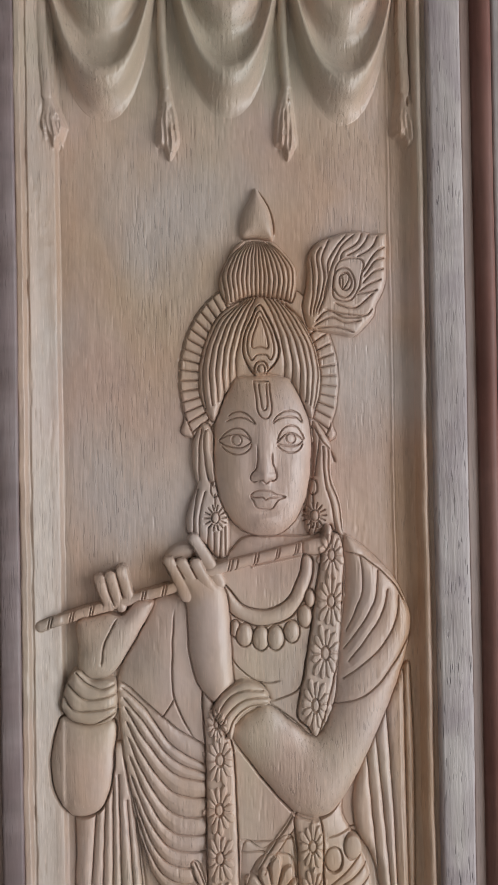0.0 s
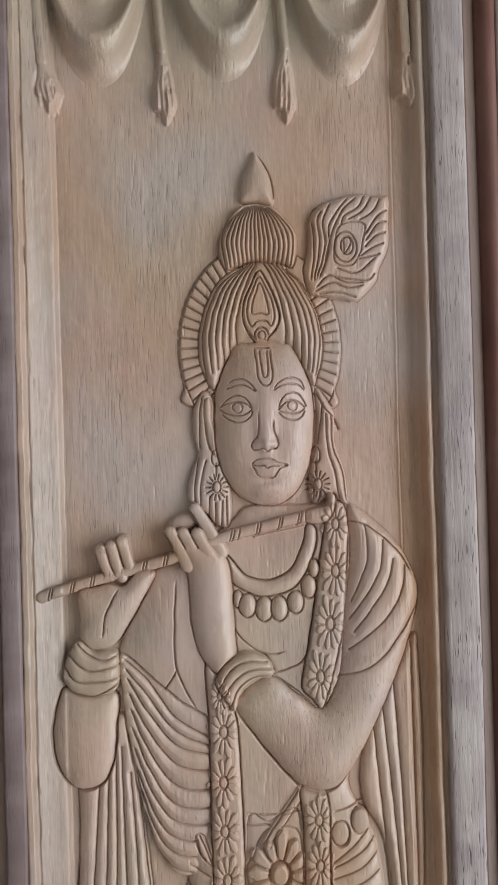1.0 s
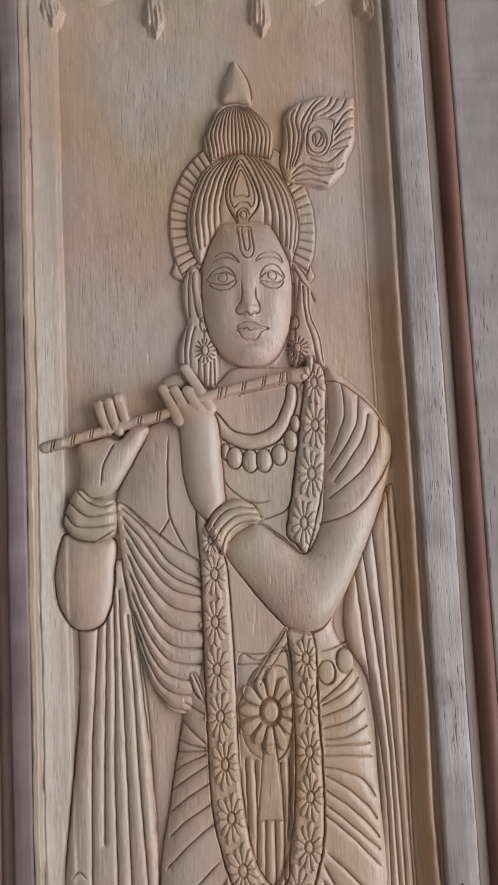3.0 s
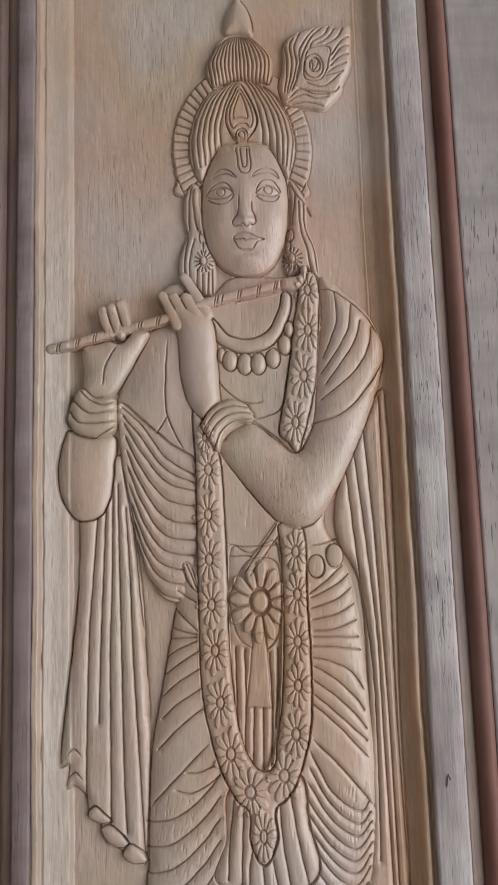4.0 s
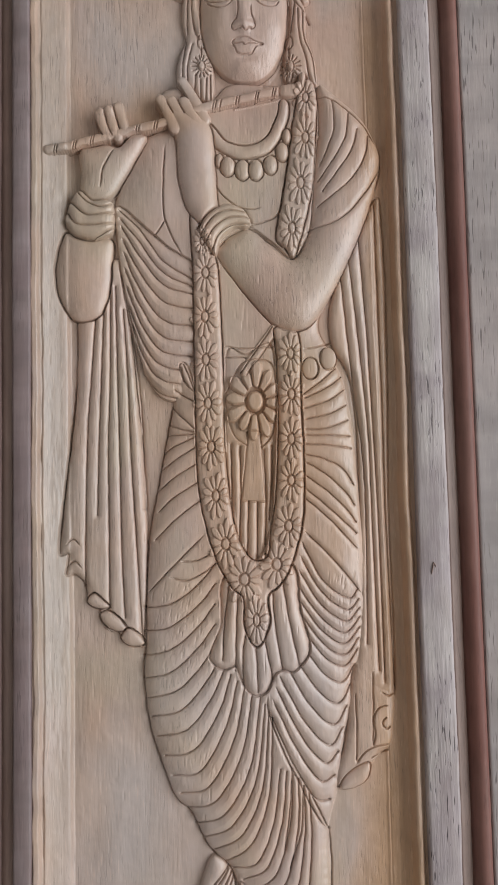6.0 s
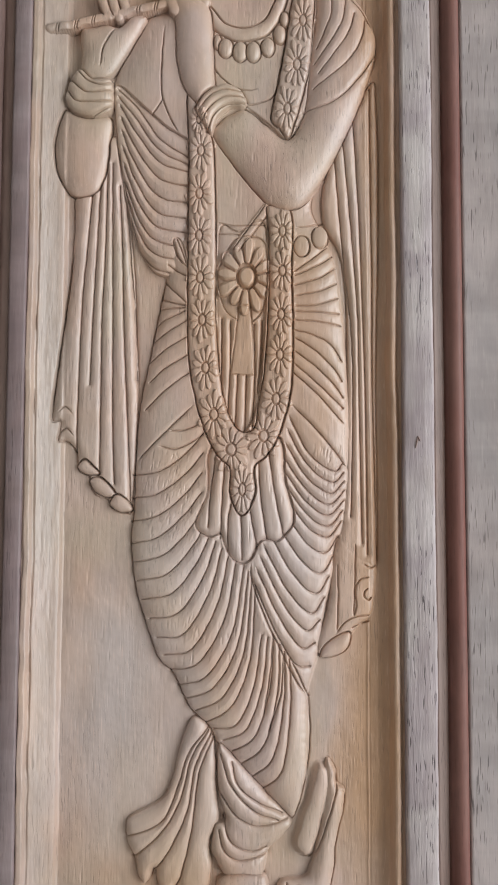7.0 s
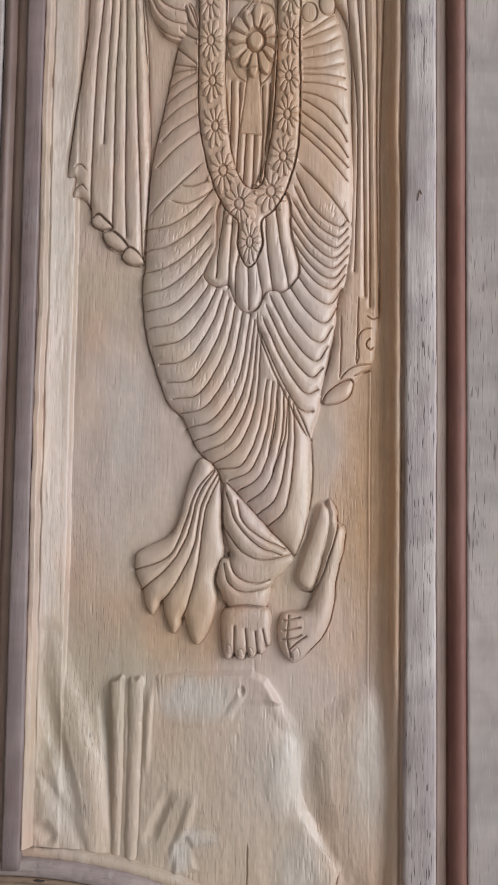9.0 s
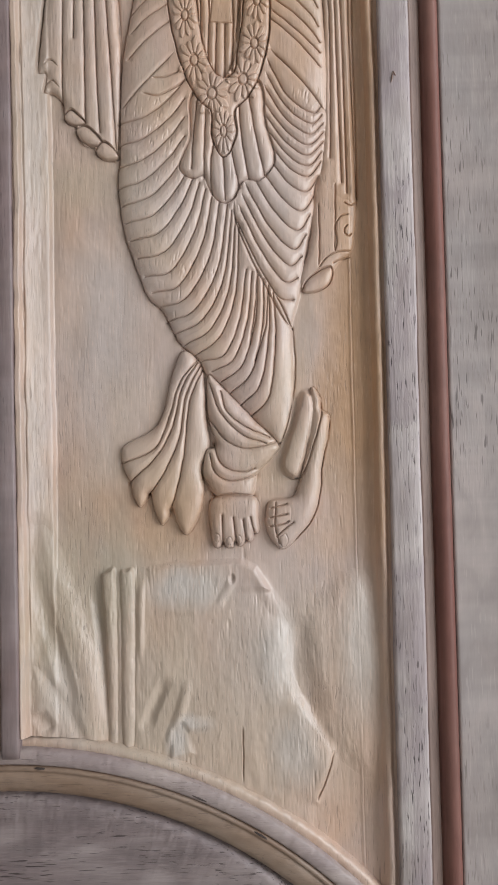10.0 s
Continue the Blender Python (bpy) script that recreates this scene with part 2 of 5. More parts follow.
# ---- the carving as one height map, millimetres: columns run across the door, rows upwards ----
STEP = 0.46
X0, X1, Z0, Z1 = -158.0, 144.2, 262.0, 1775.0
NX, NZ = int((X1 - X0) / STEP) + 1, int((Z1 - Z0) / STEP) + 1
GX = (X0 + STEP * np.arange(NX)).astype(np.float32)
GZ = (Z0 + STEP * np.arange(NZ)).astype(np.float32)
H = np.zeros((NZ, NX), np.float32)
KIND = np.zeros((NZ, NX), np.int16)
FIELD, FIGURE, HALO, FEATHER, FLUTE, GARLAND, ROCK, ROSETTE = range(8)
rng = np.random.default_rng(7)


def rolling(size, strength):
    """Smooth random unevenness with features of about that many millimetres, size = (across, along)."""
    nx, nz = int(NX * STEP / size[0]) + 3, int(NZ * STEP / size[1]) + 3
    grid = rng.normal(0, 1, (nz, nx))
    px, pz = np.arange(NX) * STEP / size[0], np.arange(NZ) * STEP / size[1]
    ix, iz = px.astype(int), pz.astype(int)
    fx, fz = px - ix, pz - iz
    fx, fz = fx * fx * (3 - 2 * fx), fz * fz * (3 - 2 * fz)
    low = grid[iz][:, ix] * (1 - fx) + grid[iz][:, ix + 1] * fx
    high = grid[iz + 1][:, ix] * (1 - fx) + grid[iz + 1][:, ix + 1] * fx
    return (strength * (low * (1 - fz)[:, None] + high * fz[:, None])).astype(np.float32)


def spline(pts, closed=False, dense=7):
    """A smooth line through control points."""
    p = np.array(pts, float)
    if len(p) < 3 and not closed:
        return p
    if closed:
        q = np.vstack([p[-1], p, p[0], p[1]])
    else:
        q = np.vstack([2 * p[0] - p[1], p, 2 * p[-1] - p[-2]])
    out = []
    s = np.linspace(0, 1, dense, endpoint=False)[:, None]
    for a, b, c, d in zip(q[:-3], q[1:-2], q[2:-1], q[3:]):
        out.append(0.5 * (2 * b + (c - a) * s + (2 * a - 5 * b + 4 * c - d) * s ** 2 + (3 * b - a - 3 * c + d) * s ** 3))
    if not closed:
        out.append(p[-1:])
    q = np.vstack(out)
    x, z = q[:, 0].copy(), q[:, 1].copy()
    q[:, 0] += 0.16 * np.sin(z * 0.33 + x * 0.13) + 0.05 * np.sin(z * 0.9 - x * 0.5)
    q[:, 1] += 0.16 * np.sin(x * 0.31 - z * 0.17) + 0.05 * np.sin(x * 1.0 + z * 0.6)
    return q


def window(poly, rim):
    lo, hi = poly.min(0) - rim, poly.max(0) + rim
    a, b = max(0, int((lo[0] - X0) / STEP)), min(NX, int((hi[0] - X0) / STEP) + 2)
    c, d = max(0, int((lo[1] - Z0) / STEP)), min(NZ, int((hi[1] - Z0) / STEP) + 2)
    return (slice(c, max(c, d)), slice(a, max(a, b)))


def away(poly, w, closed=False, taper=False):
    """Distance from a line over a window of the grid; with closed also what lies inside; with taper also the run along it, 0 to 1."""
    x, z = np.meshgrid(GX[w[1]], GZ[w[0]])
    best = np.full(x.shape, 1e9, np.float32)
    run = np.zeros(x.shape, np.float32)
    inside = np.zeros(x.shape, bool)
    ends = np.roll(poly, -1, 0) if closed else poly[1:]
    starts = poly if closed else poly[:-1]
    n = len(starts)
    for i, ((ax, az), (bx, bz)) in enumerate(zip(starts, ends)):
        dx, dz = bx - ax, bz - az
        k = np.clip(((x - ax) * dx + (z - az) * dz) / max(dx * dx + dz * dz, 1e-6), 0, 1)
        d2 = (x - ax - k * dx) ** 2 + (z - az - k * dz) ** 2
        if taper:
            run = np.where(d2 < best, (i + k) / n, run)
        best = np.minimum(best, d2)
        if closed and az != bz:
            inside ^= ((az > z) != (bz > z)) & (x < ax + (z - az) * dx / dz)
    return np.sqrt(best), inside, run


def dome(d, r):
    return np.sqrt(1 - (1 - np.clip(d / r, 0, 1)) ** 2)


def depth_inside(poly, w):
    """How deep each place lies inside a closed line, without creases along the middle; and the plain distance and what lies inside."""
    x, z = np.meshgrid(GX[w[1]], GZ[w[0]])
    total = np.zeros(x.shape, np.float32)
    near = np.full(x.shape, 1e9, np.float32)
    inside = np.zeros(x.shape, bool)
    for (ax, az), (bx, bz) in zip(poly, np.roll(poly, -1, 0)):
        dx, dz = bx - ax, bz - az
        k = np.clip(((x - ax) * dx + (z - az) * dz) / max(dx * dx + dz * dz, 1e-6), 0, 1)
        d2 = (x - ax - k * dx) ** 2 + (z - az - k * dz) ** 2 + 1e-3
        near = np.minimum(near, d2)
        total += math.hypot(dx, dz) / (d2 * d2 * np.sqrt(d2))
        if az != bz:
            inside ^= ((az > z) != (bz > z)) & (x < ax + (z - az) * dx / dz)
    near = np.sqrt(near)
    return np.minimum((total / 1.333) ** -0.25, near * 1.02), near, inside


def pad(pts, base, height, r, kind=FIGURE, soft=0.0, top=False, edge=1.1):
    """A raised form: its rim at base, rounding up by height over the width r. soft: lets its foot melt into what lies round it;
    top: only where it stands higher than what is there."""
    poly = spline(pts, True)
    w = window(poly, 2 + soft)
    d, near, inside = depth_inside(poly, w)
    h = base + height * (dome(d, r) if soft < 5 else 1 - np.clip(1 - d / r, 0, 1) ** 2)
    rim = max(soft, 0.9)
    k = np.clip(np.where(inside, near, -near) / rim * 0.5 + 0.5, 0, 1)
    k = k * k * (3 - 2 * k)
    goal = np.where(inside, h, base)
    if top:
        inside &= h > H[w]
        goal = np.maximum(goal, H[w])
    H[w] = H[w] * (1 - k) + goal * k
    if not soft and not top:
        H[w] -= 1.8 * edge * np.clip(1 - near / 0.8, 0, 1)
    if kind is not None:
        KIND[w] = np.where(inside, kind, KIND[w])


LINE = 2.8


def folds(lines, depth, r, fade=0.0, region=None):
    """A family of carved lines: sharp at the line, the wood between swelling over the width r."""
    polys = [spline(line) for line in lines]
    w = window(np.vstack(polys), r + 1)
    lower = np.zeros(H[w].shape, np.float32)
    for poly in polys:
        v = window(poly, r + 1)
        d, _, run = away(poly, v, False, fade > 0)
        near = np.clip(1 - d / r, 0, 1)
        drop = depth * (0.66 * near * near + 0.1 * near ** 6) + LINE * np.clip(1 - d / 0.66, 0, 1)
        if fade:
            drop *= np.clip(np.minimum(run, 1 - run) / fade, 0, 1)
        rows = slice(v[0].start - w[0].start, v[0].stop - w[0].start)
        cols = slice(v[1].start - w[1].start, v[1].stop - w[1].start)
        lower[rows, cols] = np.maximum(lower[rows, cols], drop)
    if region is not None:
        shape = spline(region, True)
        _, inside, _ = away(shape, w, True)
        lower *= inside
    H[w] -= lower


def cut(pts, depth=1.5, r=1.3, fade=0.12):
    folds([pts], depth, r, fade)


def loop(pts, depth=1.3, r=1.2, line=1.9):
    poly = spline(pts, True)
    w = window(poly, r + 1)
    d, _, _ = away(poly, w, True)
    H[w] -= 0.35 * depth * np.clip(1 - d / r, 0, 1) ** 2 + 1.6 * line * np.clip(1 - d / 0.74, 0, 1)


def ring(c, rx, rz, depth=1.3, r=1.1, n=14, line=1.9):
    loop([(c[0] + rx * math.cos(a), c[1] + rz * math.sin(a)) for a in np.linspace(0, 2 * math.pi, n, endpoint=False)], depth, r, line)


def roll(pts, height, r, kind=None, base=None, tip=None):
    """A rounded bar along a line, added to what is there or standing on base; tip: its width at the end."""
    poly = spline(pts)
    w = window(poly, r + 1)
    d, _, run = away(poly, w, False, tip is not None)
    wide = r if tip is None else r + (tip - r) * run
    bar = height * np.sqrt(np.clip(1 - (d / wide) ** 2, 0, 1))
    if base is None:
        H[w] += bar
    else:
        H[w] = np.where((d < wide) & (base + bar > H[w]), base + bar, H[w])
    if kind is not None:
        KIND[w] = np.where(d < wide, kind, KIND[w])


def wave(pts, height, r, kind=None):
    """A soft wave along a line, up or down, without edges."""
    poly = spline(pts)
    w = window(poly, r + 1)
    d, _, run = away(poly, w, False, True)
    fade = np.clip(np.minimum(run, 1 - run) / 0.3, 0, 1)
    H[w] += height * np.clip(1 - (d / r) ** 2, 0, 1) ** 2 * fade * fade * (3 - 2 * fade)
    if kind is not None:
        KIND[w] = np.where(d < r * 0.7, kind, KIND[w])


def swell(c, rx, rz, height, turn=0.0, power=1.0):
    """A soft swelling or, with a minus, a soft hollow."""
    w = window(np.array([c]), max(rx, rz) * 1.05)
    x, z = np.meshgrid(GX[w[1]] - c[0], GZ[w[0]] - c[1])
    s, k = math.sin(radians(turn)), math.cos(radians(turn))
    q = np.clip(1 - ((x * k + z * s) / rx) ** 2 - ((z * k - x * s) / rz) ** 2, 0, 1)
    H[w] += height * q ** (power if power != 1 else 2)


def facet(pts, gx, gz, lift=0.0, soft=2.5):
    """A flat hewn face, leaning by gx across and gz upwards."""
    poly = np.array(pts, float)
    w = window(poly, soft + 1)
    near, inside, _ = away(poly, w, True)
    k = np.clip(np.where(inside, near, -near) / soft * 0.5 + 0.5, 0, 1)
    k = k * k * (3 - 2 * k)
    x, z = np.meshgrid(GX[w[1]], GZ[w[0]])
    mid = poly.mean(0)
    plane = H[w][inside].mean() + lift + gx * (x - mid[0]) + gz * (z - mid[1])
    H[w] = H[w] * (1 - k) + plane * k


def bead(c, rx, rz, base, height, kind=FIGURE):
    w = window(np.array([c]), max(rx, rz) + 1)
    x, z = np.meshgrid(GX[w[1]] - c[0], GZ[w[0]] - c[1])
    q = 1 - (x / rx) ** 2 - (z / rz) ** 2
    H[w] = np.where(q > 0, base + height * np.sqrt(np.clip(q, 0, 1)), H[w])
    KIND[w] = np.where(q > 0, kind, KIND[w])


def between(keys, n):
    """n lines gliding through the key lines, which all have equally many points."""
    k = np.array(keys, float)
    out = []
    for s in np.linspace(0, len(k) - 1, n):
        i = min(int(s), len(k) - 2)
        out.append(k[i] * (1 - s + i) + k[i + 1] * (s - i))
    return out


def rosette(c, rx, rz, height, kind, petals=12, core=0.30, inner=0.36, fat=0.62):
    """A flower carved in low relief: rounded petals round a ringed button."""
    w = window(np.array([c]), max(rx, rz) + 2)
    x, z = np.meshgrid(GX[w[1]] - c[0], GZ[w[0]] - c[1])
    u, v = x / rx, z / rz
    rho, th = np.hypot(u, v), np.arctan2(v, u)
    seat = th * petals / (2 * math.pi) + rng.uniform(0, 1)
    a = np.abs(seat - np.round(seat)) * 2
    reach = 1 + 0.10 * np.sin(np.round(seat) * 2.4 + c[1])
    long = np.clip((rho / reach - inner) / (1 - inner), 0, 1)
    blunt = np.sqrt(np.clip(1 - ((long - 0.58) / 0.62) ** 2, 0.02, 1)) * np.sqrt(np.clip(1 - long ** 7, 0, 1))
    wide = np.clip(fat * blunt / (inner + (1 - inner) * long), 0.02, 0.94)
    petal = np.clip(1.2 * np.sqrt(np.clip(1 - (a / wide) ** 2, 0, 1)), 0, 1) * (rho > inner) * (long < 1)
    petal *= 0.75 + 0.25 * np.sin(math.pi * long)
    button = np.clip(1.3 * np.sqrt(np.clip(1 - (rho / core) ** 2, 0, 1)), 0, 1)
    moat = np.clip(1 - np.abs(rho - core * 1.05) / 0.07, 0, 1)
    H[w] += height * np.maximum(petal, 0.8 * button) - 0.45 * height * moat
    KIND[w] = np.where(rho < 1.02, kind, KIND[w])


# the field and its moulded margins
H += rolling((60, 140), 0.55) + rolling((14, 60), 0.16)
wander = rolling((60, 75), 0.45) + rolling((22, 16), 0.22)
margin = np.interp(GX[None, :] + wander,
                   [-158, -157.4, -156.6, -153.6, -152.8, -151.4, -150.2, -149.2, -144, -137, -132.4, -131.2, -130.0, -128.8, 114.5, 116.4, 117.2, 118.2, 124, 129, 132, 133.6, 134.8, 136.4, 138.6, 140.0, 141.2, 142.6, 144.5],
                   [17.0, 18.0, 18.3, 18.0, 17.2, 14.2, 13.6, 14.0, 11.0, 7.4, 5.4, 4.6, 1.2, 0, 0, 0.9, 0, 0.6, 1.2, 2.6, 5.5, 9.5, 12.6, 13.6, 13.4, 11.5, 9.6, 9.4, 10.4])
margin = margin.astype(np.float32)
H += margin
for k in range(70):
    at = (rng.normal(-151.4, 0.8), rng.uniform(420, 1770))
    wave([at, (at[0] + rng.uniform(-0.6, 0.6), at[1] - rng.uniform(14, 48))], rng.uniform(-1.1, -0.3), rng.uniform(0.9, 1.5))

# swags of cloth with cords and tassels along the top
SWAG_FOOT = ((-97.0, 1654.0), (-6.0, 1658.0), (81.0, 1656.0))
SWAGS = range(100, 103)
TASSELS = range(110, 114)


# how far a swag stands out, by the height above its lower edge: a rising underside, a rolled lip, a hollow, the next roll
RISE = np.arange(0, 260, 0.5)
FALL = np.interp(RISE, [0, 5, 12, 18, 24, 28, 32, 38, 46, 54, 60, 66, 73, 79, 85, 93, 105, 121, 141, 260], [-0.1, 1.6, 7.0, 13.5, 17.4, 17.8, 16.5, 11.5, 8.0, 7.0, 8.5, 13.5, 17.6, 18.6, 17.5, 13, 11, 14, 17, 17])
FALL = np.convolve(np.pad(FALL, 7, mode="edge"), np.hanning(17)[1:-1] / np.hanning(17).sum(), mode="valid")


def swag(c, half, depth, kind):
    a, b = int((c[0] - 1.2 * half - X0) / STEP), int((c[0] + 1.2 * half - X0) / STEP)
    x, z = np.meshgrid(GX[a:b], GZ)
    u = np.abs(x - c[0] ) / half
    above = z - c[1] - depth * (0.85 * u ** 2 + 0.6 * u ** 4) - 0.25 * np.sin(x * 0.21 + c[0])
    inside = (above > 0) & (u < 1.15)
    h = np.interp(above, RISE, FALL) * np.clip(1.55 - 0.55 * u, 0, 1.5) + 0.12 * np.sin(above * 0.4 + x * 0.15)
    H[:, a:b] = np.where(inside, np.maximum(h, H[:, a:b]), H[:, a:b])
    KIND[:, a:b] = np.where(inside, kind, KIND[:, a:b])


for (cx, cz), kind in zip(SWAG_FOOT, SWAGS):
    swag((cx, cz), 40.0, 62.0, kind)
    for k in range(120):
        a = rng.uniform(-0.75, 0.85)
        at = (cx + 36 * a, cz + rng.uniform(10, 30) + 60 * abs(0.9 * a) ** 2)
        wave([at, (at[0] + rng.uniform(-0.8, 0.8), at[1] - rng.uniform(3, 7))], rng.uniform(-0.3, -0.1), 0.9)
CORDS = [
    [(-53.0, 1781.0), (-53.0, 1719.0), (-51.0, 1679.0)],
    [(37.0, 1786.0), (37.0, 1722.0), (39.0, 1682.0)],
    [(128.0, 1790.0), (127.0, 1725.0), (128.0, 1680.0)],
    [(-139.0, 1777.0), (-139.0, 1716.0), (-136.0, 1668.0)],
]
TIPS = ((-50.0, 1625.0), (38.0, 1627.0), (129.0, 1636.0), (-133.0, 1632.0))
for cord, (tx, tz), kind in zip(CORDS, TIPS, TASSELS):
    low = 0.0 if kind < 112 else 7.0
    roll(cord, 6.0 if kind < 112 else 2.0, 3.6, kind, base=low + 2)
    top = cord[-1]
    length = top[1] - tz
    pad([(top[0] - 2.5, top[1] + 4), (top[0] + 2.5, top[1] + 4), (tx + 8, top[1] - length * 0.5), (tx + 8.5, tz + 14), (tx + 5, tz + 5), (tx + 0.5, tz),
         (tx - 3, tz + 9), (tx - 8.5, tz + 12), (tx - 8, top[1] - length * 0.45)], low + 0.5, 8.5 if kind < 112 else 4.0, 8, kind, soft=2.6, top=True)
    for s0 in (-5.5, -2.0, 1.6, 4.6):
        wave([(top[0] + s0 * 0.4, top[1] - 4), (top[0] + s0, top[1] - length * 0.5), (tx + s0 * 1.2, tz + 2)], -2.0 if kind < 112 else -1.2, 2.2)
    for k in range(14):
        a, b = rng.uniform(-6, 6), rng.uniform(0.1, 0.9)
        at = (tx + a, tz + 3 + length * b)
        wave([at, (at[0] + rng.uniform(-1, 1), at[1] - rng.uniform(5, 12))], rng.uniform(-1.4, 1.0), 1.2)
    for s0 in (-3.6, 3.2):
        wave([(top[0] + s0, top[1] - length * 0.45), (tx + s0, tz + 4)], 1.4, 2.0)

# cloth hanging behind the left elbow, with a scalloped hem
pad([(-121.0, 1179.0), (-92.0, 1202.0), (-84.0, 1179.0), (-79.0, 1134.0), (-74.0, 1085.0), (-72.0, 1041.0), (-70.0, 998.0), (-70.0, 959.0), (-74.0, 895.0), (-80.0, 891.0), (-89.0, 894.0), (-94.0, 901.0), (-103.0, 904.0), (-108.0, 913.0), (-109.0, 920.0), (-117.0, 925.0), (-119.0, 939.0), (-127.0, 947.0), (-134.0, 948.0), (-132.0, 963.0), (-139.0, 967.0), (-134.0, 1016.0), (-126.0, 1086.0), (-124.0, 1121.0)], 0.5, 7, 9)
folds([[(-108.0, 1168.0), (-113.0, 1103.0), (-116.0, 1064.0), (-118.0, 999.0), (-119.0, 939.0)], [(-102.0, 1172.0), (-105.0, 1103.0), (-107.0, 1059.0), (-109.0, 994.0)], [(-97.0, 1176.0), (-98.0, 1103.0), (-100.0, 1050.0), (-100.0, 998.0), (-100.0, 921.0)],
       [(-93.0, 1178.0), (-92.0, 1103.0), (-91.0, 1042.0), (-90.0, 964.0), (-88.0, 913.0)], [(-87.0, 1159.0), (-84.0, 1103.0), (-82.0, 1041.0), (-78.0, 963.0), (-75.0, 896.0)], [(-82.0, 1156.0), (-77.0, 1094.0), (-73.0, 1050.0), (-71.0, 998.0)]], 3.6, 5.0)
cut([(-124.0, 1104.0), (-128.0, 1064.0), (-134.0, 1016.0), (-139.0, 967.0)], 2.5, 2.5)
folds([[(-134.0, 971.0), (-128.0, 975.0), (-122.0, 969.0)], [(-134.0, 953.0), (-127.0, 958.0), (-121.0, 951.0)]], 1.6, 2.6, 0.3)
for shell in ([(-118.0, 928.0), (-112.0, 933.0), (-105.0, 928.0), (-100.0, 921.0), (-108.0, 920.0), (-116.0, 923.0)], [(-108.0, 916.0), (-101.0, 919.0), (-92.0, 913.0), (-86.0, 904.0), (-94.0, 902.0), (-104.0, 907.0)], [(-92.0, 898.0), (-86.0, 905.0), (-78.0, 901.0), (-73.0, 892.0), (-81.0, 890.0), (-89.0, 893.0)]):
    pad(shell, 2.0, 5.5, 6)
    loop(shell, 1.0, 1.4)

# cloth hanging behind the right arm, ending in a curl
pad([(120.0, 1248.0), (126.0, 1225.0), (127.0, 1126.0), (124.0, 994.0), (124.0, 851.0), (115.0, 847.0), (113.0, 816.0), (98.0, 791.0), (79.0, 777.0), (75.0, 788.0), (83.0, 812.0), (92.0, 866.0), (99.0, 930.0), (99.0, 1082.0), (81.0, 1131.0), (86.0, 1176.0)], 1.0, 6, 6)
folds([[(106.0, 1222.0), (111.0, 1126.0), (115.0, 994.0), (116.0, 857.0)], [(97.0, 1206.0), (104.0, 1126.0), (109.0, 1055.0), (110.0, 994.0), (112.0, 866.0)], [(90.0, 1192.0), (96.0, 1117.0), (104.0, 1038.0), (105.0, 972.0), (103.0, 887.0)],
       [(120.0, 1244.0), (120.0, 1189.0), (121.0, 1081.0), (121.0, 994.0), (124.0, 853.0)]], 3.4, 5.0)
pad([(92.2, 873.5), (100.1, 870.2), (111.7, 859.3), (123.2, 848.5), (121.6, 819.7), (118.0, 807.2), (109.0, 800.4), (102.3, 791.3), (97.4, 780.4), (87.5, 775.0), (77.8, 775.6), (79.9, 786.1), (86.7, 803.9), (86.3, 833.9)], 1.2, 6.5, 10, top=True)
for line in ([(117.3, 839.2), (109.8, 837.4), (105.9, 829.6), (106.5, 816.1), (104.9, 807.9)], [(116.2, 830.4), (113.3, 827.2), (113.2, 823.5), (116.5, 821.1), (119.3, 823.4)], [(91.2, 795.1), (97.4, 803.3), (106.8, 807.8), (118.1, 809.1)],
             [(102.4, 798.7), (109.0, 801.8), (117.9, 804.0)], [(91.8, 849.7), (92.2, 824.6), (91.2, 796.1)], [(106.2, 866.4), (105.6, 838.4), (104.5, 808.3)], [(123.2, 848.5), (118.4, 846.7), (112.9, 849.5)]):
    cut(line, 1.2, 2.0, 0.06)
CURL = [(77.8, 776.1), (81.2, 785.2), (89.7, 791.9), (100.5, 795.9), (102.7, 790.4), (97.9, 780.8), (87.6, 775.5)]
pad(CURL, 2.6, 5.0, 8)
loop(CURL, 0.8, 1.2, 1.4)

# ray band round the head
HC = ((15.0, 1463.0))
RAY, RAYZ = 60.0, 76.5


def on_ray(angle, k):
    return (HC[0] + RAY * k * math.cos(radians(angle)), HC[1] + RAYZ * k * math.sin(radians(angle)))


pad([on_ray(a, 1.0) for a in range(-38, 221, 14)], 1.0, 4.0, 3.0, HALO)
folds([[on_ray(a, 0.72), on_ray(a, 0.97)] for a in [*np.arange(119, 219, 6.1), *np.arange(-36, 40, 6.4)]], 3.0, 2.4)
folds([[on_ray(a, 0.985) for a in range(118, 219, 10)], [on_ray(a, 0.985) for a in range(-36, 42, 10)]], 1.0, 1.6)

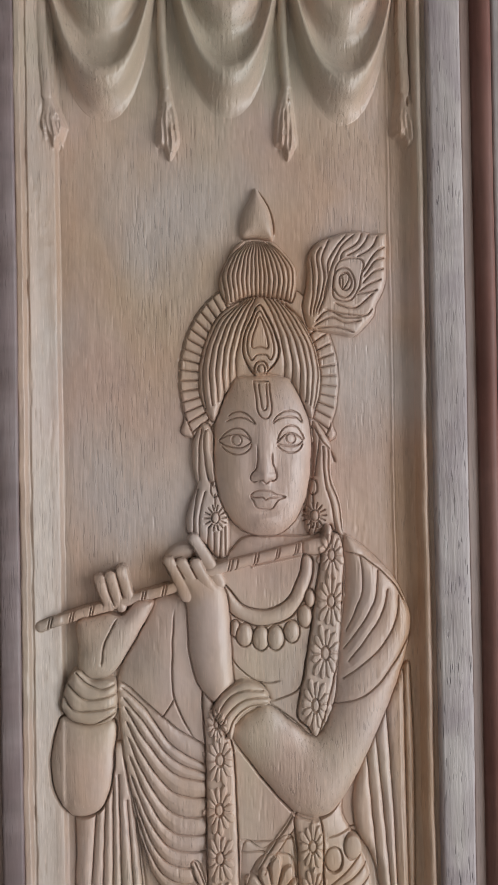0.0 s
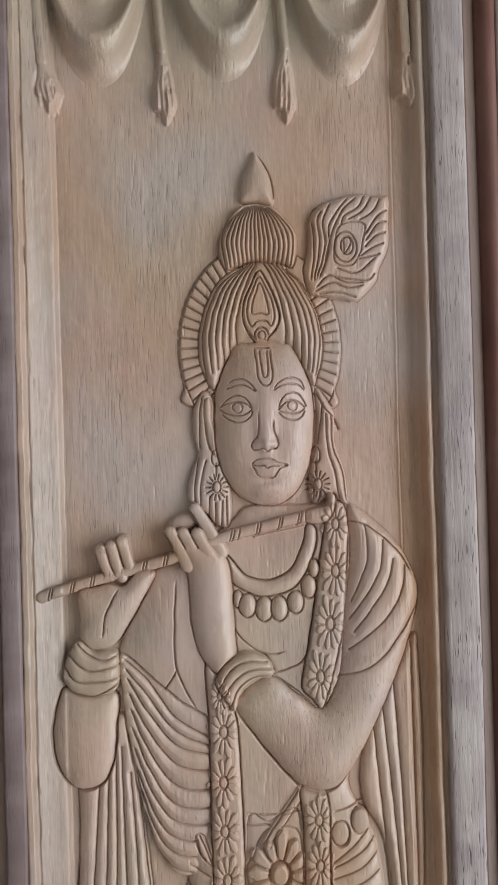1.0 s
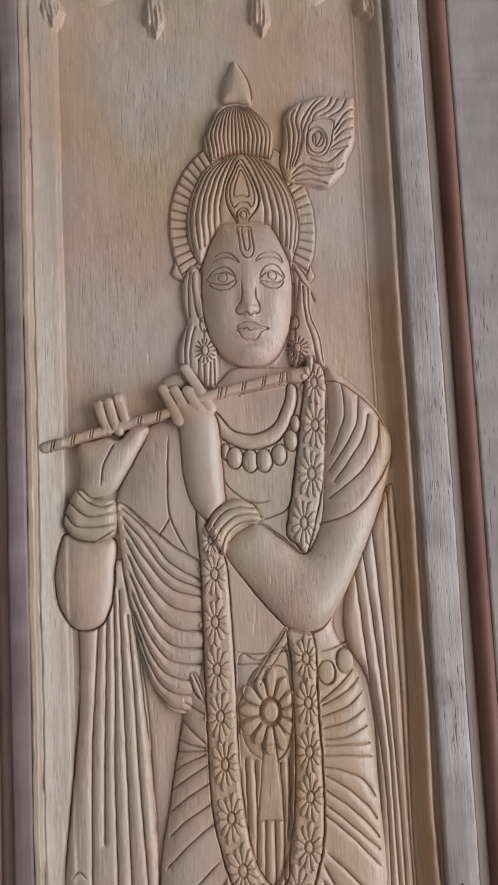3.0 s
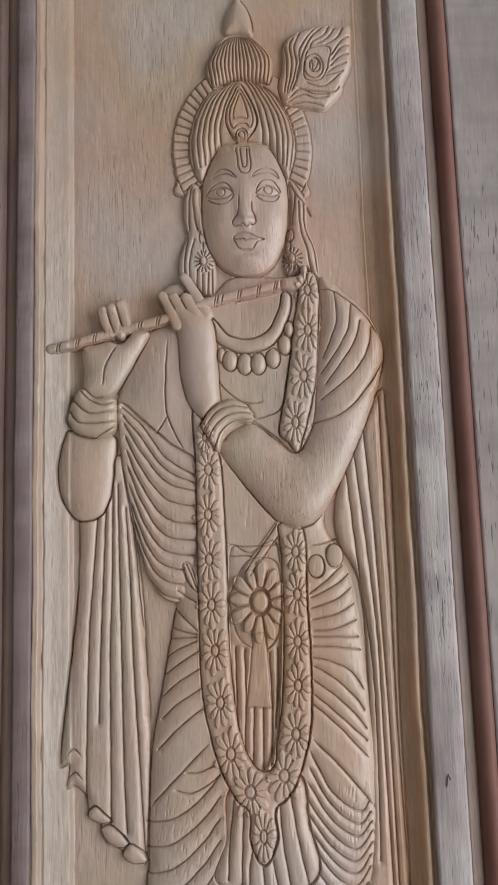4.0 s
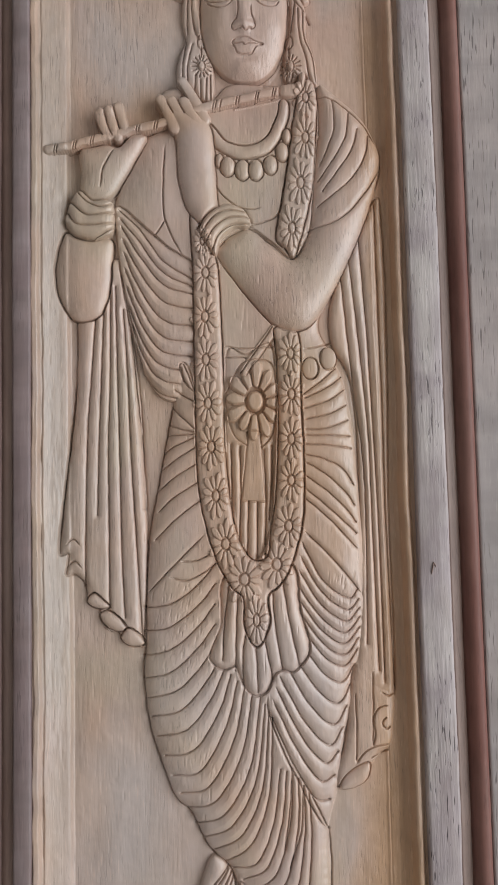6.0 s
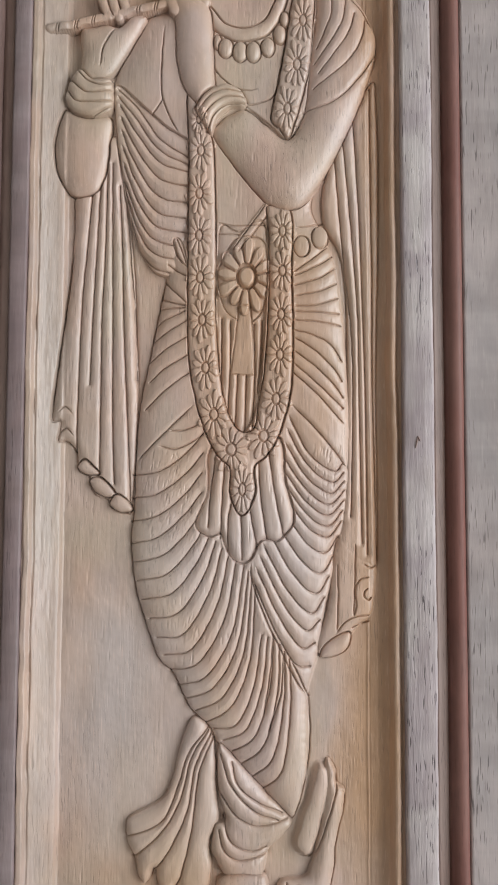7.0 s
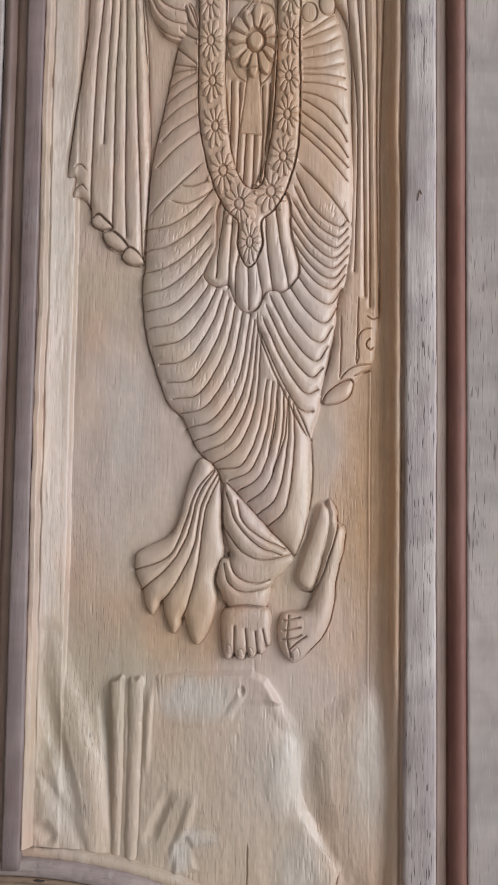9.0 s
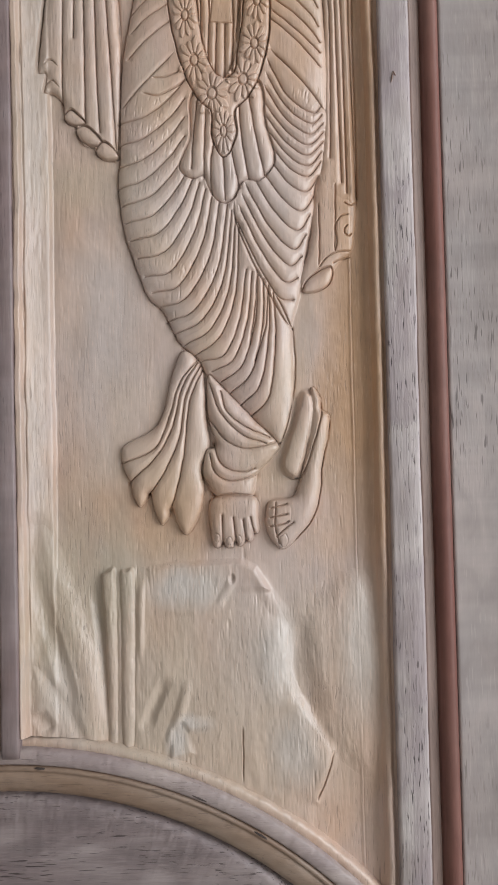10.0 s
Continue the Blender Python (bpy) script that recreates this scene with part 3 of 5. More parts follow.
# eye feather at the headdress
pad([(52.0, 1502.0), (48.0, 1518.0), (52.0, 1535.0), (53.0, 1554.0), (59.0, 1565.0), (72.0, 1571.0), (89.0, 1575.0), (103.0, 1573.0), (113.0, 1573.0), (113.0, 1557.0), (112.0, 1535.0), (105.0, 1520.0), (102.0, 1510.0), (88.0, 1496.0), (75.0, 1497.0), (62.0, 1499.0)], 2.0, 7.5, 6, FEATHER)
folds([[(53.0, 1510.0), (56.0, 1533.0), (55.0, 1555.0)], [(55.0, 1509.0), (60.0, 1535.0), (59.0, 1555.0), (62.0, 1562.0)], [(57.0, 1511.0), (64.0, 1535.0), (63.0, 1554.0), (69.0, 1568.0)], [(59.0, 1511.0), (67.0, 1533.0), (68.0, 1552.0), (82.0, 1572.0)],
       [(63.0, 1522.0), (69.0, 1544.0), (77.0, 1561.0), (88.0, 1572.0)], [(76.0, 1551.0), (79.0, 1558.0), (89.0, 1564.0), (94.0, 1573.0)], [(81.0, 1555.0), (92.0, 1561.0), (100.0, 1573.0)], [(89.0, 1554.0), (100.0, 1561.0), (106.0, 1571.0)]], 2.1, 2.6, 0.06)
folds([[(93.0, 1543.0), (104.0, 1558.0), (111.0, 1562.0)], [(94.0, 1539.0), (103.0, 1551.0), (111.0, 1554.0)], [(93.0, 1534.0), (102.0, 1543.0), (110.0, 1546.0)], [(90.0, 1528.0), (99.0, 1534.0), (108.0, 1538.0)], [(88.0, 1526.0), (98.0, 1528.0), (105.0, 1530.0)],
       [(71.0, 1520.0), (87.0, 1516.0), (102.0, 1528.0)], [(63.0, 1515.0), (84.0, 1511.0), (96.0, 1511.0), (101.0, 1516.0)], [(56.0, 1505.0), (67.0, 1514.0), (79.0, 1509.0), (92.0, 1509.0)], [(55.0, 1502.0), (69.0, 1509.0), (80.0, 1505.0), (92.0, 1507.0)], [(58.0, 1501.0), (71.0, 1502.0), (87.0, 1498.0)]], 2.1, 2.6, 0.06)
loop([(76.0, 1551.0), (93.0, 1552.0), (92.0, 1539.0), (90.0, 1531.0), (84.0, 1522.0), (72.0, 1523.0), (71.0, 1535.0)], 1.2, 1.2)
ring(((79.0, 1535.0)), 8.2, 11.0, 1.7, 1.4)
ring(((80.0, 1536.0)), 4.6, 6.5, 1.5, 1.3)
cut([(77.0, 1540.0), (81.0, 1542.0), (83.0, 1538.0), (78.0, 1530.0), (78.0, 1536.0), (77.0, 1540.0)], 0.8, 1.0, 0.02)

# neck, chest and shoulders
pad([(-93.0, 1246.0), (-81.0, 1278.0), (-67.0, 1302.0), (-50.0, 1311.0), (-13.0, 1334.0), (4.0, 1348.0), (41.0, 1347.0), (71.0, 1349.0), (92.0, 1337.0), (113.0, 1315.0), (125.0, 1288.0), (124.0, 1265.0), (111.0, 1235.0), (89.0, 1188.0), (71.0, 1144.0), (84.0, 1109.0), (63.0, 1056.0), (27.0, 1039.0), (-32.0, 1049.0), (-43.0, 1111.0), (-70.0, 1174.0), (-89.0, 1229.0)], 1.5, 8.5, 24)
swell(((16.0, 1323.0)), 34, 26, -3.0)
swell(((-55.0, 1257.0)), 30, 45, 2.5)

# drapery across the chest from the left wrist
DRAPE = [(-92.0, 1245.0), (-67.0, 1225.0), (-49.0, 1209.0), (-24.0, 1188.0), (-26.0, 1140.0), (-33.0, 1104.0), (-43.0, 1084.0), (-59.0, 1088.0), (-72.0, 1109.0), (-79.0, 1134.0), (-86.0, 1170.0), (-91.0, 1211.0)]
pad(DRAPE, 5.0, 7.0, 16)
folds(between([[(-91.0, 1242.0), (-73.0, 1225.0), (-54.0, 1198.0), (-26.0, 1180.0)], [(-88.0, 1227.0), (-76.0, 1204.0), (-54.0, 1176.0), (-26.0, 1168.0)], [(-86.0, 1201.0), (-74.0, 1170.0), (-55.0, 1142.0), (-26.0, 1137.0)], [(-84.0, 1169.0), (-71.0, 1134.0), (-56.0, 1115.0), (-28.0, 1110.0)], [(-78.0, 1134.0), (-70.0, 1107.0), (-59.0, 1091.0), (-43.0, 1085.0)]], 10), 3.8, 7.5, 0.04, DRAPE)
cut([(-89.0, 1192.0), (-84.0, 1165.0), (-77.0, 1134.0)], 2.0, 2.2)
cut([(-51.0, 1297.0), (-53.0, 1265.0), (-52.0, 1232.0), (-38.0, 1201.0)], 1.8, 1.8)
cut([(-52.0, 1232.0), (-57.0, 1224.0), (-61.0, 1218.0)], 1.6, 1.6)

# the wrapped legs
LEGS = [(-43.0, 1111.0), (-47.0, 1084.0), (-53.0, 1054.0), (-60.0, 1017.0), (-68.0, 976.0), (-71.0, 933.0), (-72.0, 891.0), (-74.0, 869.0), (-70.0, 831.0), (-61.0, 801.0), (-51.0, 775.0), (-38.0, 761.0), (-27.0, 738.0), (-15.0, 725.0), (-4.0, 709.0), (6.0, 702.0), (19.0, 686.0), (33.0, 673.0), (47.0, 657.0), (56.0, 651.0), (65.0, 667.0), (68.0, 696.0), (68.0, 745.0), (75.0, 773.0), (82.0, 813.0), (88.0, 841.0), (90.0, 864.0), (97.0, 879.0), (101.0, 917.0), (101.0, 930.0), (102.0, 960.0), (100.0, 1012.0), (96.0, 1060.0), (87.0, 1106.0), (65.0, 1127.0), (29.0, 1132.0), (-6.0, 1133.0)]
pad(LEGS, 1.5, 11.5, 26, top=True)
cut([(-47.0, 1084.0), (-53.0, 1054.0), (-60.0, 1017.0), (-68.0, 976.0), (-71.0, 933.0), (-72.0, 891.0), (-74.0, 869.0), (-70.0, 831.0), (-61.0, 801.0), (-51.0, 775.0), (-38.0, 761.0), (-27.0, 738.0), (-15.0, 725.0)], 1.0, 1.5, 0.03)
# folds at the left hip
folds([[(-50.4, 1095.2), (-41.6, 1088.8), (-31.1, 1082.4)], [(-51.5, 1083.3), (-41.9, 1071.1), (-30.6, 1060.3)], [(-54.8, 1067.0), (-43.8, 1061.1), (-30.7, 1058.2)], [(-57.6, 1055.7), (-44.8, 1055.8), (-30.7, 1056.8)], [(-59.6, 1037.4), (-47.6, 1046.7), (-30.7, 1054.2)], [(-59.3, 1026.1), (-46.9, 1036.2), (-30.0, 1046.3)], [(-62.1, 1010.1), (-48.0, 1021.9), (-29.3, 1033.2)], [(-61.5, 994.2), (-46.4, 1007.6), (-28.3, 1018.4)], [(-64.4, 971.9), (-47.6, 988.7), (-27.2, 1003.7)]], 2.4, 5.0, 0.05, LEGS)
cut([(-70.0, 931.0), (-53.0, 949.0), (-24.0, 977.0)], 2.6, 3.5)
# left thigh, arcs that grow steeper downwards
cut([(-53.0, 944.0), (-40.0, 941.0), (-27.0, 946.0), (-15.0, 954.0)], 2.0, 3.0)
cut([(-44.0, 956.0), (-33.0, 956.0), (-20.0, 961.0)], 1.6, 3.0)
folds(between([[(-73.0, 920.0), (-52.0, 923.0), (-31.0, 937.0), (-16.0, 954.0)], [(-74.0, 868.0), (-52.0, 874.0), (-31.0, 892.0), (-18.0, 909.0)], [(-67.0, 827.0), (-42.0, 833.0), (-23.0, 855.0), (-13.0, 874.0)], [(-50.0, 785.0), (-28.0, 789.0), (-8.0, 824.0), (1.0, 860.0)],
               [(-34.0, 751.0), (-11.0, 760.0), (9.0, 794.0), (18.0, 848.0)], [(-14.0, 724.0), (8.0, 739.0), (22.0, 775.0), (26.0, 832.0)]], 15), 3.4, 7.0)
folds(between([[(-7.0, 720.0), (12.0, 725.0), (25.0, 754.0), (31.0, 794.0)], [(12.0, 698.0), (30.0, 714.0), (41.0, 752.0), (43.0, 789.0)], [(32.0, 673.0), (48.0, 691.0), (54.0, 738.0), (53.0, 775.0)]], 6), 2.8, 5.0)
folds([[(33.0, 733.0), (38.0, 766.0), (40.0, 794.0)], [(37.0, 719.0), (46.0, 747.0), (48.0, 775.0)]], 2.0, 3.0)
# right hip fan
folds([[(55.0, 1085.7), (70.4, 1096.9), (85.1, 1109.1)], [(55.8, 1083.1), (76.5, 1092.4), (90.2, 1102.7)], [(55.5, 1075.1), (77.0, 1081.7), (91.6, 1092.0)], [(56.1, 1066.3), (77.6, 1071.1), (92.9, 1078.7)], [(56.8, 1058.4), (76.3, 1059.7), (93.8, 1066.3)], [(56.6, 1054.0), (76.1, 1053.5), (94.6, 1052.7)], [(55.6, 1047.0), (76.7, 1045.6), (96.0, 1042.6)], [(55.3, 1039.1), (72.8, 1034.4), (87.5, 1026.2), (96.2, 1012.1)], [(56.0, 1033.0), (73.3, 1022.2), (89.5, 1007.0), (96.1, 996.5)], [(55.7, 1022.6), (73.7, 1009.1), (90.7, 992.3), (97.3, 982.7)], [(55.4, 1012.2), (74.2, 996.2), (91.1, 980.3), (97.0, 974.1)], [(54.3, 1005.3), (73.9, 987.6), (97.5, 962.1)]], 2.4, 5.0, 0.05, LEGS)
cut([(54.0, 978.0), (77.0, 955.0), (101.0, 925.0)], 3.0, 4.0)
# right thigh
folds(between([[(52.0, 970.0), (68.0, 939.0), (88.0, 924.0), (97.0, 931.0)], [(47.0, 934.0), (65.0, 908.0), (84.0, 895.0), (99.0, 908.0)], [(50.0, 898.0), (69.0, 873.0), (84.0, 867.0), (95.0, 881.0)], [(32.0, 869.0), (52.0, 832.0), (71.0, 814.0), (83.0, 829.0)], [(23.0, 839.0), (41.0, 798.0), (58.0, 771.0), (71.0, 769.0)]], 14), 3.2, 6.0, 0.05)
cut([(22.0, 851.0), (24.0, 833.0), (36.0, 802.0), (47.0, 780.0), (57.0, 760.0), (68.0, 744.0)], 2.6, 3.0)
cut([(54.0, 775.0), (66.0, 750.0), (69.0, 744.0)], 2.2, 2.4)

cut([(68.0, 750.0), (70.0, 720.0), (68.0, 692.0), (60.0, 660.0), (53.0, 650.0), (42.0, 665.0)], 1.2, 1.6)

# hanging pleat ends under the garland
pad([(-8.0, 945.0), (-13.0, 907.0), (-22.0, 884.0), (-19.0, 875.0), (-10.0, 871.0), (-2.0, 873.0), (1.0, 865.0), (7.0, 854.0), (15.0, 850.0), (23.0, 854.0), (29.0, 866.0), (35.0, 869.0), (44.0, 868.0), (54.0, 878.0), (57.0, 889.0), (50.0, 917.0), (43.0, 953.0)], 6.0, 8.5, 9)
folds([[(-6.0, 936.0), (-10.0, 907.0), (-12.0, 879.0)], [(1.0, 931.0), (-1.0, 898.0), (-2.0, 870.0)], [(8.0, 905.0), (4.0, 884.0), (4.0, 860.0)], [(14.0, 893.0), (15.0, 869.0), (15.0, 853.0)], [(20.0, 898.0), (23.0, 884.0), (27.0, 862.0)], [(28.0, 934.0), (30.0, 903.0), (35.0, 869.0)], [(36.0, 943.0), (41.0, 908.0), (48.0, 873.0)]], 3.6, 4.6)

# belt plate, centre pleats, rosette, ovals and tie
pad([(-5.0, 1118.0), (11.0, 1120.0), (34.0, 1122.0), (31.0, 1013.0), (26.0, 974.0), (17.0, 956.0), (9.0, 960.0), (1.0, 979.0), (-5.0, 1014.0)], 8.0, 2.2, 6)
folds([[(-5.0, 1127.0), (11.0, 1125.0), (34.0, 1126.0)], [(-5.0, 1118.0), (7.0, 1118.0), (12.0, 1117.0)]], 0.6, 1.2)
folds([[(-2.0, 1048.0), (-2.0, 1022.0), (-2.0, 996.0)], [(5.0, 1046.0), (5.0, 1009.0), (3.0, 970.0)], [(13.0, 1043.0), (11.0, 1000.0), (9.0, 959.0)], [(18.0, 1002.0), (17.0, 957.0)], [(24.0, 1043.0), (25.0, 1002.0), (23.0, 957.0)], [(31.0, 1046.0), (30.0, 1017.0), (27.0, 987.0)]], 3.4, 4.6)
pad([(-6.0, 1084.0), (-2.0, 1095.0), (7.0, 1112.0), (20.0, 1116.0), (33.0, 1110.0), (35.0, 1083.0), (33.0, 1061.0), (27.0, 1049.0), (18.0, 1045.0), (8.0, 1048.0), (-1.0, 1058.0)], 8.0, 2.0, 4)
roll([(9.0, 1106.0), (21.0, 1122.0), (36.0, 1142.0)], 3.0, 4.0)
folds([[(7.0, 1105.0), (18.0, 1121.0), (33.0, 1142.0)], [(11.0, 1103.0), (24.0, 1120.0), (38.0, 1138.0)]], 0.8, 1.2)
TAB = [(11.7, 1057.6), (11.2, 1053.2), (10.0, 1042.3), (5.6, 1005.4), (5.1, 1002.8), (7.8, 1002.4), (22.7, 1001.6), (24.9, 1002.0), (24.5, 1004.6), (22.4, 1042.0), (21.8, 1053.0), (21.4, 1057.4)]
pad(TAB, 8.4, 0.9, 4)
rosette(((18.0, 1082.0)), 23.5, 30.5, 6.0, ROSETTE, 12, 0.29, 0.37, 0.74)
for c in ((63.0, 1108.0), (78.0, 1116.0)):
    bead(c, 6.8, 9.2, 9.0, 2.4)
    ring(c, 6.8, 9.2, 0.8, 1.2)
cut([(58.0, 1124.0), (70.0, 1126.0), (83.0, 1130.0)], 1.3, 1.4)
pad([(-41.0, 1114.0), (-36.0, 1112.0), (-30.0, 1093.0), (-31.0, 1091.0), (-38.0, 1098.0), (-42.0, 1109.0)], 9, 2.5, 3)
folds([[(-39.0, 1113.0), (-35.0, 1103.0), (-31.0, 1093.0)], [(-41.0, 1110.0), (-39.0, 1101.0), (-35.0, 1095.0)]], 1.5, 1.6)

# long garland: two strands that meet in a pendant
STRANDS = [(-31.0, 1239.0), (-17.0, 1215.0), (-10.0, 1193.0), (-8.0, 1150.0), (-7.0, 1101.0), (-7.0, 1049.0), (-4.0, 1007.0), (1.0, 977.0), (9.0, 960.0), (17.0, 955.0), (25.0, 959.0), (28.0, 978.0), (33.0, 1009.0), (36.0, 1061.0), (36.0, 1118.0), (35.0, 1142.0), (54.0, 1138.0), (55.0, 1083.0), (56.0, 1039.0), (55.0, 995.0), (50.0, 969.0), (42.0, 947.0), (33.0, 934.0), (25.0, 927.0), (26.0, 908.0), (21.0, 894.0), (15.0, 888.0), (9.0, 894.0), (5.0, 908.0), (5.0, 926.0), (-5.0, 936.0), (-16.0, 958.0), (-24.0, 986.0), (-29.0, 1018.0), (-30.0, 1062.0), (-30.0, 1106.0), (-30.0, 1151.0), (-30.0, 1191.0)]
pad(STRANDS, 9.5, 4.0, 4, GARLAND)
loop(STRANDS, 1.2, 1.4)
# short garland over the right chest
pad([(60.0, 1346.0), (71.0, 1348.0), (75.0, 1332.0), (73.0, 1301.0), (70.0, 1263.0), (65.0, 1239.0), (58.0, 1214.0), (52.0, 1199.0), (45.0, 1207.0), (38.0, 1216.0), (43.0, 1244.0), (49.0, 1277.0), (53.0, 1305.0), (57.0, 1326.0)], 10.0, 4.0, 4, GARLAND)
loop([(60.0, 1346.0), (71.0, 1348.0), (75.0, 1332.0), (73.0, 1301.0), (70.0, 1263.0), (65.0, 1239.0), (58.0, 1214.0), (52.0, 1199.0), (45.0, 1207.0), (38.0, 1216.0), (43.0, 1244.0), (49.0, 1277.0), (53.0, 1305.0), (57.0, 1326.0)], 2.2, 1.7)

# right shoulder, upper arm and forearm in one, the shoulder cloth marked by its folds
pad([(76.0, 1346.0), (92.0, 1336.0), (113.0, 1315.0), (125.0, 1289.0), (124.0, 1267.0), (113.0, 1232.0), (94.0, 1190.0), (77.0, 1159.0), (63.0, 1142.0), (50.0, 1139.0), (37.0, 1143.0), (28.0, 1150.0), (13.0, 1168.0), (-10.0, 1201.0), (-5.0, 1213.0), (4.0, 1220.0), (17.0, 1224.0), (34.0, 1211.0), (52.0, 1199.0), (65.0, 1220.0), (69.0, 1247.0), (73.0, 1284.0), (76.0, 1317.0)], 4.5, 13.5, 22)
swell(((50.0, 1161.0)), 26, 22, 2.0)
folds([[(87.0, 1331.0), (88.0, 1308.0), (82.0, 1290.0), (76.0, 1276.0)], [(100.0, 1320.0), (97.0, 1300.0), (88.0, 1283.0), (74.0, 1263.0)], [(107.0, 1306.0), (102.0, 1289.0), (93.0, 1275.0), (77.0, 1254.0)], [(116.0, 1301.0), (112.0, 1282.0), (99.0, 1262.0), (73.0, 1241.0)]], 2.4, 6.0)
folds([[(125.0, 1273.0), (113.0, 1254.0), (92.0, 1231.0), (64.0, 1221.0)]], 2.4, 5.0)
cut([(74.0, 1335.0), (83.0, 1333.0), (94.0, 1327.0), (112.0, 1310.0), (124.0, 1290.0)], 1.8, 1.6)
cut([(-11.0, 1200.0), (13.0, 1168.0), (28.0, 1150.0), (37.0, 1142.0), (50.0, 1138.0), (63.0, 1141.0)], 1.8, 1.6)
cut([(17.0, 1226.0), (34.0, 1213.0), (52.0, 1199.0), (65.0, 1220.0)], 2.0, 1.7)

# neckband and bead necklace
pad([(-14.0, 1313.0), (-1.0, 1298.0), (15.0, 1294.0), (31.0, 1300.0), (41.0, 1318.0), (45.0, 1333.0), (52.0, 1328.0), (48.0, 1308.0), (36.0, 1289.0), (18.0, 1282.0), (3.0, 1284.0), (-12.0, 1295.0)], 8.0, 5.0, 6)
loop([(-14.0, 1313.0), (-1.0, 1298.0), (15.0, 1294.0), (31.0, 1300.0), (41.0, 1318.0), (45.0, 1333.0), (52.0, 1328.0), (48.0, 1308.0), (36.0, 1289.0), (18.0, 1282.0), (3.0, 1284.0), (-12.0, 1295.0)], 1.3, 1.3)
for c, rx, rz in zip(((-7.0, 1281.0), (-0.0, 1276.0), (12.0, 1273.0), (23.0, 1273.0), (35.0, 1277.0), (45.0, 1288.0), (49.0, 1301.0)), (3.6, 6.4, 6.4, 6.4, 6.0, 5.6, 4), (6.5, 8.6, 9.2, 9.2, 8.4, 8.6, 7)):
    bead(c, rx, rz, 8.0, 6.5)
    ring(c, rx, rz, 1.4, 1.2)
cut([(-10.0, 1283.0), (-12.0, 1267.0), (-6.0, 1254.0), (6.0, 1243.0), (18.0, 1240.0), (27.0, 1242.0)], 1.2, 1.2)
cut([(16.0, 1227.0), (28.0, 1229.0), (41.0, 1237.0), (47.0, 1264.0), (51.0, 1291.0)], 1.6, 1.4)

for k in range(24):
    dot = np.array((7.0, 1325.0)) * (1 - k / 23) + np.array((44.0, 1332.0)) * (k / 23)
    swell(dot, 1.3, 1.3, 1.4)

# crown: dome, knob and finial
pad([(-19.4, 1432.1), (-26.6, 1442.9), (-30.1, 1456.2), (-29.8, 1472.7), (-26.3, 1487.1), (-20.7, 1501.2), (-11.8, 1513.6), (0.9, 1521.5), (12.2, 1525.3), (24.0, 1524.1), (36.5, 1517.9), (46.9, 1507.4), (55.1, 1493.1), (59.9, 1476.3), (60.8, 1458.7), (57.6, 1444.9), (52.7, 1433.6), (43.7, 1451.3), (36.7, 1461.4), (27.1, 1464.8), (16.6, 1465.7), (6.1, 1465.0), (-3.5, 1462.1), (-12.5, 1446.9)], 3.0, 13.0, 22)
folds(between([[(1.7, 1520.4), (-13.4, 1508.0), (-23.2, 1487.9), (-27.3, 1466.1), (-25.2, 1442.7)], [(7.5, 1522.5), (-4.3, 1508.4), (-12.1, 1489.9), (-15.3, 1470.1), (-14.0, 1448.3)], [(12.6, 1523.3), (5.7, 1509.2), (-0.0, 1492.7), (-3.2, 1476.2), (-2.2, 1463.0)]], 6), 3.0, 4.4)
folds(between([[(35.1, 1520.1), (46.2, 1505.9), (55.1, 1487.6), (58.5, 1467.5), (55.1, 1441.7)], [(27.6, 1522.5), (36.5, 1505.9), (44.2, 1488.4), (47.6, 1469.7), (47.6, 1447.6)], [(18.8, 1523.3), (25.2, 1509.2), (30.4, 1492.6), (33.0, 1476.0), (33.2, 1462.7)]], 6), 3.0, 4.4)
pad([(3.7, 1566.6), (14.2, 1567.9), (25.6, 1566.4), (33.0, 1560.1), (39.2, 1552.6), (43.7, 1543.4), (43.6, 1533.8), (40.4, 1521.2), (34.5, 1523.3), (24.0, 1525.4), (11.4, 1525.7), (0.9, 1522.4), (-7.5, 1519.5), (-12.8, 1526.5), (-13.9, 1535.6), (-11.2, 1545.2), (-6.9, 1553.6), (-2.2, 1561.5)], 3.5, 11.0, 18)
folds(between([[(5.8, 1564.7), (-5.2, 1553.9), (-11.2, 1539.4), (-8.6, 1520.4)], [(11.2, 1565.6), (7.2, 1552.7), (5.7, 1538.2), (6.7, 1524.1)], [(16.6, 1565.7), (20.2, 1552.8), (22.0, 1538.3), (22.2, 1525.0)], [(22.5, 1564.9), (33.6, 1555.0), (40.5, 1542.6), (38.5, 1522.2)]], 16), 2.6, 3.2)
cut([(-7.8, 1518.9), (0.6, 1521.8), (11.0, 1525.2), (23.6, 1524.8), (34.0, 1522.7), (39.9, 1520.7)], 1.6, 1.6)
pad([(14.3, 1606.2), (20.5, 1597.9), (25.4, 1587.9), (27.3, 1578.6), (26.7, 1567.3), (14.9, 1568.4), (3.1, 1568.7), (2.5, 1578.3), (4.3, 1587.2), (9.1, 1596.4)], 0.8, 10.5, 13, soft=1.6)
cut([(14.4, 1606.5), (20.6, 1598.2), (25.5, 1588.2), (27.5, 1578.9), (26.8, 1567.6)], 1.4, 1.3)
cut([(3.2, 1567.5), (14.1, 1567.7), (25.8, 1566.5)], 1.4, 1.3)
